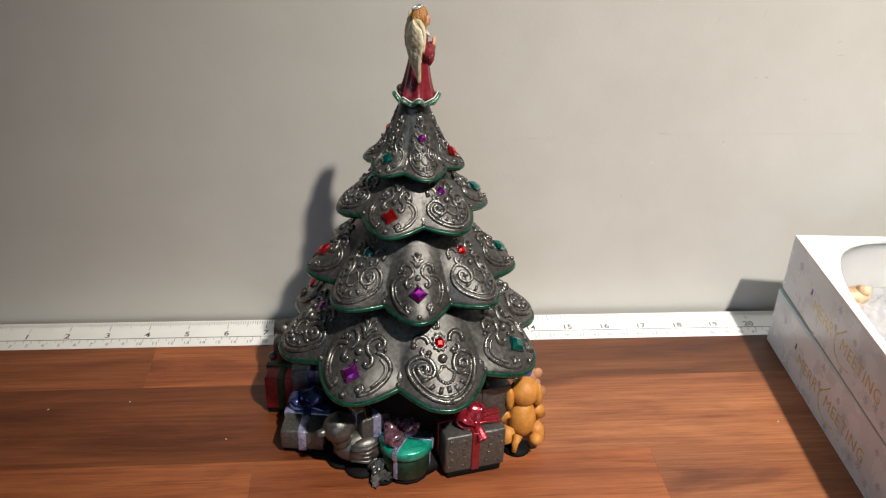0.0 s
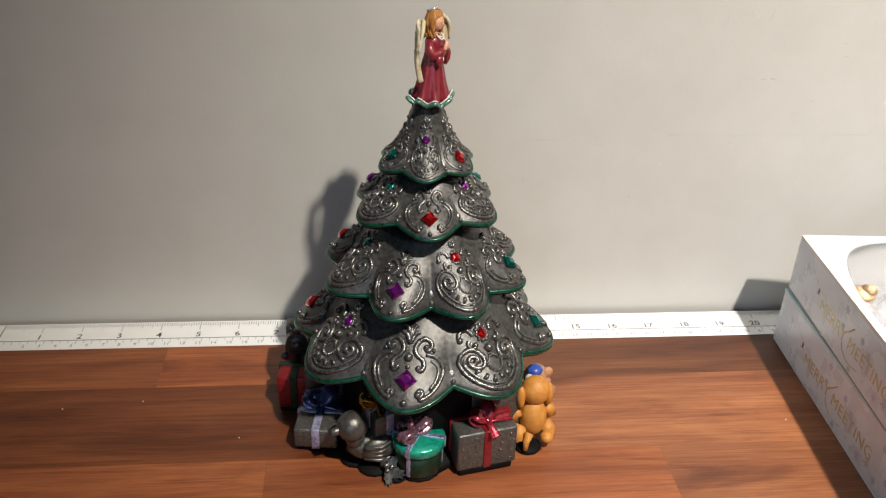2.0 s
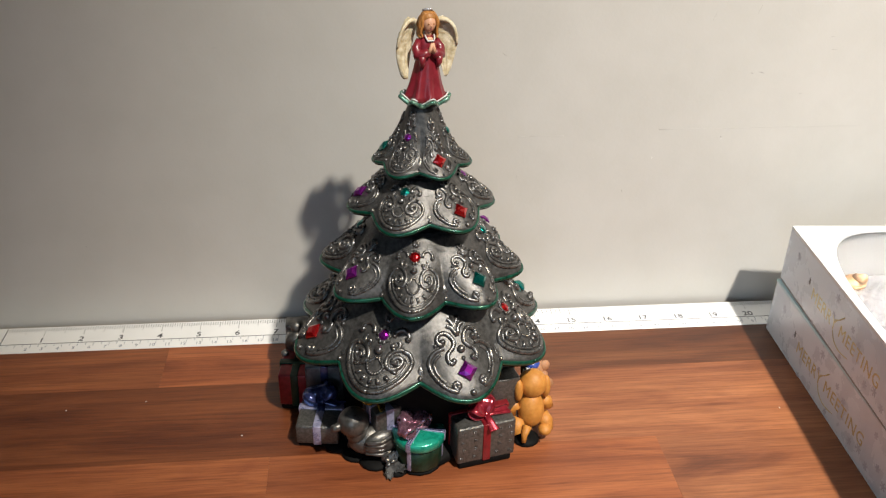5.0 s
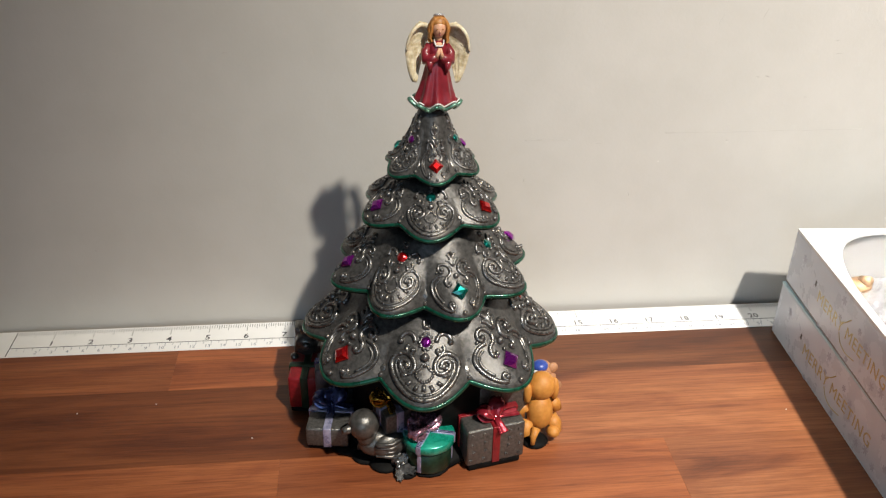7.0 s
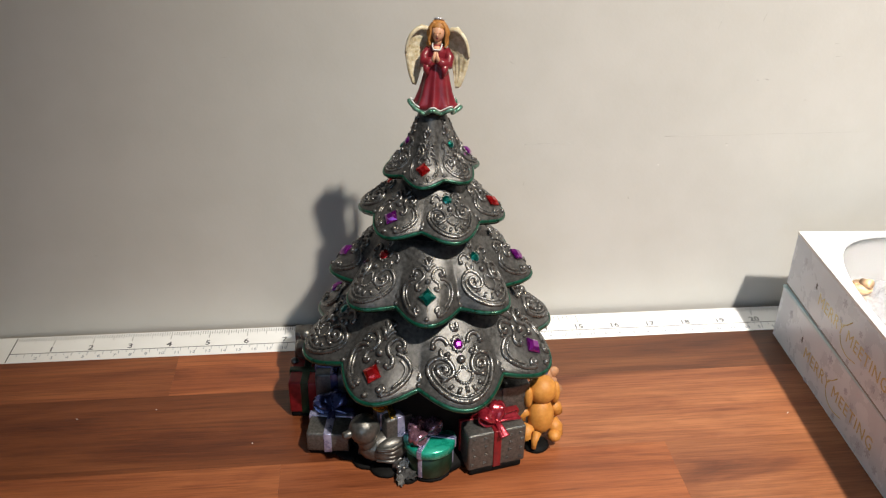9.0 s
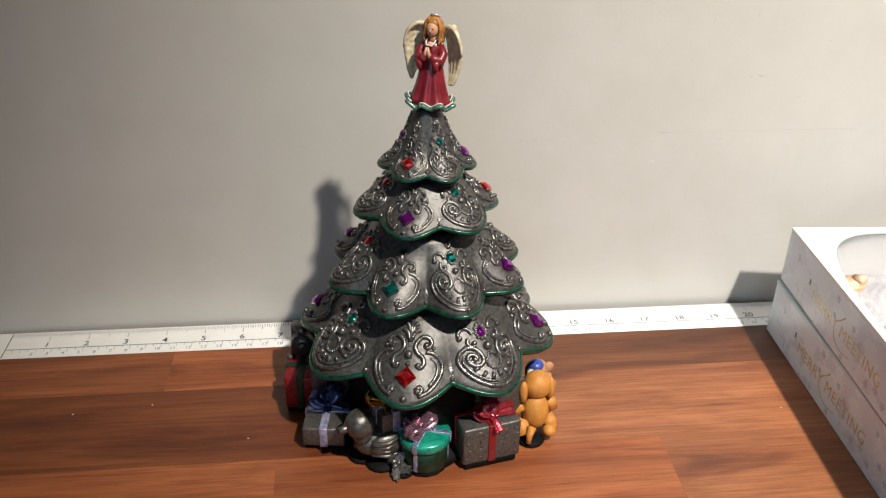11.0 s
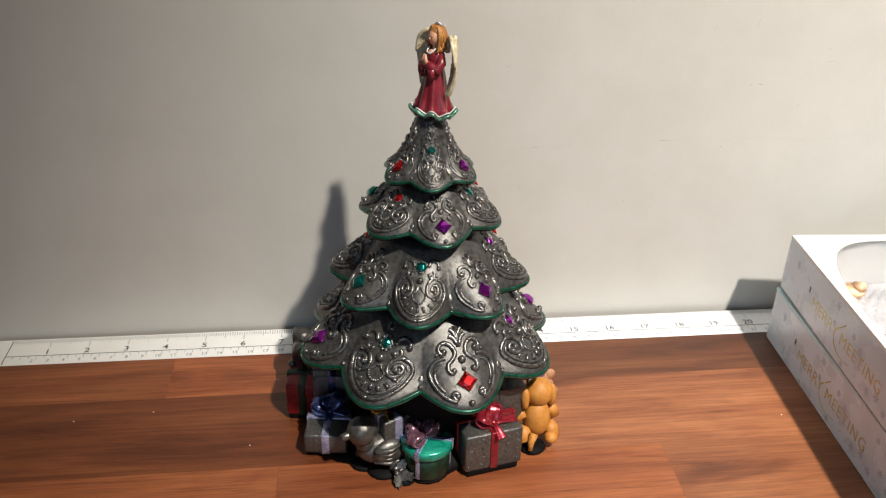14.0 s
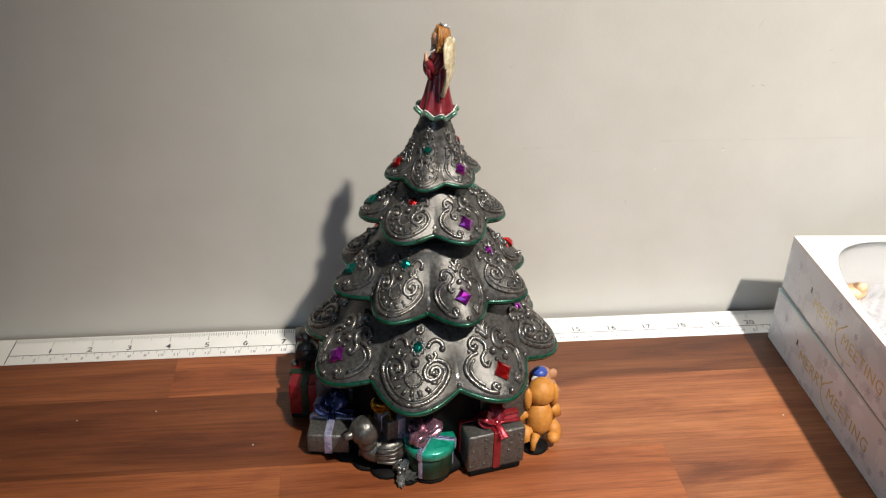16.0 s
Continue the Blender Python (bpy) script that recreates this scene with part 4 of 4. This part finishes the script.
def musical_tree():
    tree = tagged(new("musical_christmas_tree"), "pewter-look rotating musical Christmas tree with jewelled tiers", "music box")
    tree.location = (CX, CY, 0)
    rng = random.Random(2)
    bm = bmesh.new()
    lump = [rng.uniform(-0.03, 0.03) for _ in range(48)]
    add_lathe(bm, [(0.04, 0.0), (0.0530, 0.0002), (0.0555, 0.003), (0.0540, 0.006), (0.047, 0.009), (0.042, 0.012)], 48, 0, lambda a, i: (1 + lump[int(a / 2 / math.pi * 48 + 0.5) % 48], 0))
    # the base runs out under each present and toy
    add_box(bm, (-0.0155, -0.0148, 0.0001), (0.0150, 0.0140, 0.0050), 0.0012, pose(0.0290, -0.0405, 0, 0, 0, 12))
    add_box(bm, (-0.0115, -0.0150, 0.0001), (0.0110, 0.0140, 0.0050), 0.0012, pose(-0.0580, -0.019, 0, 0, 0, -8))
    add_box(bm, (-0.0090, -0.0120, 0.0001), (0.0090, 0.0120, 0.0050), 0.0012, pose(-0.0725, 0.012, 0, 0, 0, -6))
    for x, y, r in ((-0.0045, -0.0490, 0.0128), (0.0580, -0.0365, 0.0075), (-0.0280, -0.0470, 0.0095), (-0.0380, -0.0410, 0.0080), (-0.0170, -0.0560, 0.0060), (-0.0470, -0.0320, 0.0090)):
        add_ball(bm, (x, y, 0.0012), r, (1.0 + rng.uniform(-0.1, 0.15), 1, 3.0 / (1000 * r)), 14)
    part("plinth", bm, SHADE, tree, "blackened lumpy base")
    # near-black core: the deep shade between the tiers is in its colour
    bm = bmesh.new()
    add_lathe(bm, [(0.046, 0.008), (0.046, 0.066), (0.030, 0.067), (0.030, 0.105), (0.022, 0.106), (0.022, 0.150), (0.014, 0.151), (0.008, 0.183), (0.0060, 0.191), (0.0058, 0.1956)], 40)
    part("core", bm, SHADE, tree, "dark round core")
    make = (("top_tier", Tier(6, [(0.0066, 0.1915), (0.0123, 0.1765), (0.0182, 0.1664), (0.0254, 0.1607)], (0.0215, 0.1630), 0.48), 0.72, (0.0037, 0.0020), 2, 1, ("green", "purple", "red", "green", "purple", "red")),
            ("upper_tier", Tier(6, [(0.0165, 0.1560), (0.0213, 0.1510), (0.0309, 0.1426), (0.0388, 0.1362)], (0.0317, 0.1395), 0.50), 0.85, (0.0043, 0.0025), 2, 1, ("green", "red", "purple", "green", "red", "purple")),
            ("middle_tier", Tier(8, [(0.0262, 0.1290), (0.0326, 0.1207), (0.0451, 0.1087), (0.0554, 0.0995)], (0.0430, 0.1003), 0.58), 1.0, (0.0046, 0.0028), 2, 1, ("red", "green", "purple", "red", "green", "green", "purple", "purple")),
            ("bottom_tier", Tier(8, [(0.0385, 0.0920), (0.0485, 0.0814), (0.0611, 0.0675), (0.0726, 0.0581)], (0.0605, 0.0639), 0.75), 1.15, (0.0055, 0.0029), 2, 1, ("red", "purple", "purple", "red", "green", "green", "purple", "green")))
    tiers = [make_tier(tree, *row) for row in make]
    fig = angel(tree)
    # presents and toys round the foot, x and y from the tree's axis
    gift(tree, pose(0.0290, -0.0405, 0.004, 0, 0, 12), (0.0335, 0.030, 0.0245), GIFT, REDBOX, "grey dotted gift box with a red bow", REDBOW, 0.0104, True, pose(0.0010, -0.0085, 0.0247, 18, 0, 0), ((158, 1.0), (72, 1.05)), ((8, 1.35), (-78, 0.95)))
    round_gift(tree, pose(-0.0045, -0.0490, 0.003) @ Matrix.Scale(0.97, 4))
    toy_duck(tree, pose(-0.0315, -0.0445, 0.001, 0, 0, 18) @ Matrix.Scale(1.12, 4))
    gift(tree, pose(-0.0580, -0.019, 0.004, 0, 0, -8), (0.024, 0.034, 0.0125), GIFT, LILAC, "grey gift box with a pale blue ribbon and blue bow", BLUEBOW, 0.0112, False, pose(0, 0.003, 0.0127, 20, 0, 20))
    gift(tree, pose(-0.0725, 0.012, 0.004, 0, 0, -6), (0.019, 0.026, 0.022), REDBOX, DKGREEN, "dark red gift box with a green ribbon")
    gift(tree, pose(-0.0235, -0.0385, 0.006, 0, 0, 24), (0.017, 0.018, 0.029), GIFT, LILAC, "small tall grey gift box with lilac ribbon and gold bow", GOLD, 0.0095, False, pose(-0.003, 0.002, 0.029, 8, 0, 20))
    gift(tree, pose(-0.0555, 0.004, 0.004, 0, 0, -4), (0.022, 0.018, 0.030), NAVY, BLUEBOW, "grey-blue gift box with a blue ribbon under the lowest tier")
    toy_train(tree, pose(-0.0725, 0.034, 0.004))
    gift(tree, pose(0.036, -0.024, 0.006, 0, 0, 14), (0.030, 0.024, 0.036), GIFT, GIFT, "taller grey gift box behind")
    toy_dog(tree, pose(0.0612, -0.0330, 0.001, -6, 0, 10))
    toy_bear(tree, pose(0.0655, -0.008, 0.002, 0, 0, 20) @ Matrix.Scale(0.88, 4))
    holly(tree, pose(-0.0215, -0.0565, 0.0050, 42, 0, -10) @ Matrix.Scale(0.95, 4))
    return tree, tiers, fig


# ---- the boxes ----
def ornament_box(name, z, window, label):
    """Shallow white card box with printed sides; the upper one has an oval window in its lid."""
    x0, x1, y0, y1, h, t = 0.513, 0.640, -0.265, -0.035, 0.0398, 0.0012
    box = tagged(new(name), label, "box", "stacked ornament boxes")
    box.matrix_basis = pose(x0 + (0.0016 if window else 0), y1, z, 0, 0, -3.8 if window else -2.4)
    w, d = x1 - x0, y1 - y0
    for lo, hi in (((0, -d, 0), (w, 0, t)), ((0, -d, t), (t, 0, h - 0.002)), ((w - t, -d, t), (w, 0, h - 0.002)), ((t, -t, t), (w - t, 0, h - 0.002)), ((t, -d, t), (w - t, -d + t, h - 0.002))):
        bm = bmesh.new()
        add_box(bm, lo, hi, 0.0003, segments=1)
        part("side_panel", bm, SHADEDCARD if window and hi[0] > 0.1 and hi[1] > -0.1 else CARD, box, "", False)
    bm = bmesh.new()
    n = 64
    out, inn = [], []
    cx, cy, rx, ry = w / 2, -d / 2, w / 2 - 0.0050, d / 2 - 0.0050
    for k in range(n):
        a = 2 * math.pi * (k + 0.5) / n
        c, s = math.cos(a), math.sin(a)
        f = min(w / 2 / max(abs(c), 1e-6), d / 2 / max(abs(s), 1e-6))
        out.append((w / 2 + f * c, -d / 2 + f * s))
        inn.append((cx + rx * math.copysign(abs(c) ** 0.68, c), cy + ry * math.copysign(abs(s) ** 0.68, s)))
    for x, y in ((0, 0), (w, 0), (0, -d), (w, -d)):
        k = min(range(n), key=lambda q: (out[q][0] - x) ** 2 + (out[q][1] - y) ** 2)
        out[k] = (x, y)
    if window:
        rings = [[bm.verts.new((x, y, zz)) for x, y in ring] for ring, zz in ((out, h - 0.002), (out, h), (inn, h), (inn, h - 0.002))]
        for i in range(4):
            a, b = rings[i], rings[(i + 1) % 4]
            for k in range(n):
                bm.faces.new((a[k], a[(k + 1) % n], b[(k + 1) % n], b[k]))
    else:
        add_box(bm, (0, -d, h - 0.002), (w, 0, h), 0.0003, segments=1)
    part("lid", bm, CARDLID, box, "plain white card lid" + (" with an oval window" if window else ""), False)
    # print on the side that faces the tree: gold words, a swash, a small dark emblem
    side = Matrix(((0, 0, -1, -0.00005), (-1, 0, 0, -0.054), (0, 1, 0, 0.0165), (0, 0, 0, 1)))
    rng = random.Random(6)
    lettering("MERRY", 0.0112, FOIL, box, side @ pose(0.0085, 0, 0), "printed_word", 0.0, 1.08)
    lettering("MEETING", 0.0112, FOIL, box, side @ pose(0.0555, 0, 0), "printed_word", 0.0, 1.12)
    bm = bmesh.new()
    add_tube(bm, flowing([(0.024, -0.004, 0), (0.028, -0.0085, 0), (0.036, -0.0105, 0), (0.046, -0.0085, 0)], 3), 0.0003, 5)
    add_tube(bm, [(0.024, 0.0030, 0), (0.0285, 0.0060, 0), (0.0330, 0.0105, 0)], 0.0004, 5)
    ob = part("printed_swash", bm, FOIL, box, "thin gold swash")
    ob.matrix_basis = side
    bm = bmesh.new()
    add_plate(bm, [(-0.0150 + 0.0014 * math.cos(t) * (1 if k % 2 else 0.5), 0.0055 + 0.0028 * math.sin(t) * (1 if k % 2 else 0.6)) for k, t in [(k, 2 * math.pi * k / 12) for k in range(12)]], -0.00005, 0.00006)
    ob = part("printed_emblem", bm, INK, box, "small dark printed emblem", False)
    ob.matrix_basis = side
    for k in range(16):
        bm = bmesh.new()
        px, pz, r = rng.uniform(-0.055, 0.155), rng.uniform(-0.016, 0.018), rng.uniform(0.0016, 0.0030)
        for q in range(3):
            a = math.radians(60 * q + 20)
            c, s = math.cos(a), math.sin(a)
            add_plate(bm, [(px + r * c - 0.0005 * s, pz + r * s + 0.0005 * c), (px - r * c - 0.0005 * s, pz - r * s + 0.0005 * c), (px - r * c + 0.0005 * s, pz - r * s - 0.0005 * c), (px + r * c + 0.0005 * s, pz + r * s - 0.0005 * c)], -0.00004, 0.00003 + 0.00001 * q)
        ob = part("printed_snowflake", bm, PALEPRINT, box, "", False)
        ob.matrix_basis = side
    if not window:
        bm = bmesh.new()
        add_box(bm, (-0.0004, -d, h - 0.0016), (0.0022, 0, h + 0.0001), 0.0002, segments=1)
        part("edge_strip", bm, CYAN, box, "pale cyan printed edge", False)
    if window:
        bm = bmesh.new()
        add_plate(bm, [(cx + (rx + 0.003) * u, cy + (ry + 0.003) * v) for u, v in ((-1, -1), (1, -1), (1, 1), (-1, 1))], h - 0.0028, h - 0.0024)
        pane = part("window_pane", bm, PANE, box, "clear film window", False)
        pane.visible_shadow = False
    return box


def box_contents():
    """Bubble film and a gold ornament inside the windowed box."""
    x0, y1, z = 0.513, -0.035, 0.0415
    rng = random.Random(5)
    bm = bmesh.new()
    waves = [(rng.uniform(30, 260), rng.uniform(0, 2 * math.pi), rng.uniform(0, 6.28)) for _ in range(26)]
    nx, ny = 92, 160
    grid = []
    for j in range(ny + 1):
        row = []
        for i in range(nx + 1):
            x, y = 0.004 + 0.118 * i / nx, -0.222 + 0.216 * j / ny
            h = sum(abs(math.sin(f * (x * math.cos(d) + y * math.sin(d)) + p)) * 18 / f for f, d, p in waves) / 26
            bubble = max(0.0, math.cos(900 * x) * math.cos(780 * y))
            mound = 0.007 * math.exp(-((x - 0.036) ** 2 + (y + 0.032) ** 2) / 0.0004) + 0.009 * math.exp(-((x - 0.075) ** 2) / 0.0011)
            row.append(bm.verts.new((x0 + x, y1 + y, z + 0.001 + (0.045 * h + mound) * max(0.05, min(1.0, -25 * (y + 0.012))) + 0.0016 * bubble)))
        grid.append(row)
    for p, q in zip(grid, grid[1:]):
        for i in range(nx):
            bm.faces.new((p[i], p[i + 1], q[i + 1], q[i]))
    tagged(part("bubble_wrap", bm, WRAP), "crumpled clear bubble film packed in the box", "packing", kind="stuff")
    bm = bmesh.new()
    add_ball(bm, (x0 + 0.034, y1 - 0.030, z + 0.0125), 0.0068, (1.2, 1, 0.7), 14)
    add_tube(bm, [(x0 + 0.034, y1 - 0.030, z + 0.0160), (x0 + 0.037, y1 - 0.036, z + 0.0185)], 0.0030, 10)
    tagged(part("gold_ornament", bm, AMBER), "gold ornament wrapped in bubble film", "ornament")


room()
tree, tiers, figure = musical_tree()
ornament_box("ornament_box", 0.0002, False, "closed white printed card ornament box on the worktop")
ornament_box("ornament_box", 0.0402, True, "white card ornament box with oval window on another box")
box_contents()
tape_measure()
wall_marks()
worktop()


def motions():
    """Neighbouring tiers turn in opposite ways; the angel turns slowly on top."""
    turns = (((0, -45.2), (2, -66.1), (4, -86.7), (6.5, -113.5), (8, -128.2), (9, -137.8), (11.5, -159.9), (13, -173.4), (14.5, -186.6), (16, -199.2)),
             ((0, -263.5), (2, -240.5), (4, -217.8), (6.5, -190.9), (8, -174.7), (9, -164.0), (11.5, -138.1), (13, -123.1), (14.5, -107.6), (16, -93.7)),
             ((0, -89), (2, -111.5), (4, -133.7), (6.5, -161), (8, -176.8), (9, -187.2), (11.5, -212.6), (13, -227.2), (14.5, -241.4), (16, -255)),
             ((0, -121.3), (2, -101.4), (4, -81.9), (6.5, -57.4), (8, -43), (9, -33.4), (11.5, -9.6), (13, 4.3), (14.5, 18), (16, 31.4)))
    for tier, rows in zip(tiers, turns):
        walk(tier, [(t, pose(0, 0, 0, 0, 0, a)) for t, a in rows])
    walk(figure, [(t, pose(0.0010, 0, ANGEL_Z, 0, 2.2, 0) @ pose(0, 0, 0, 0, 0, a)) for t, a in ((0, 92), (2, 58), (4, 27), (6.5, 6), (8, -4), (9, -12), (11.5, -34), (13, -48), (14.5, -64), (16, -84))])


motions()
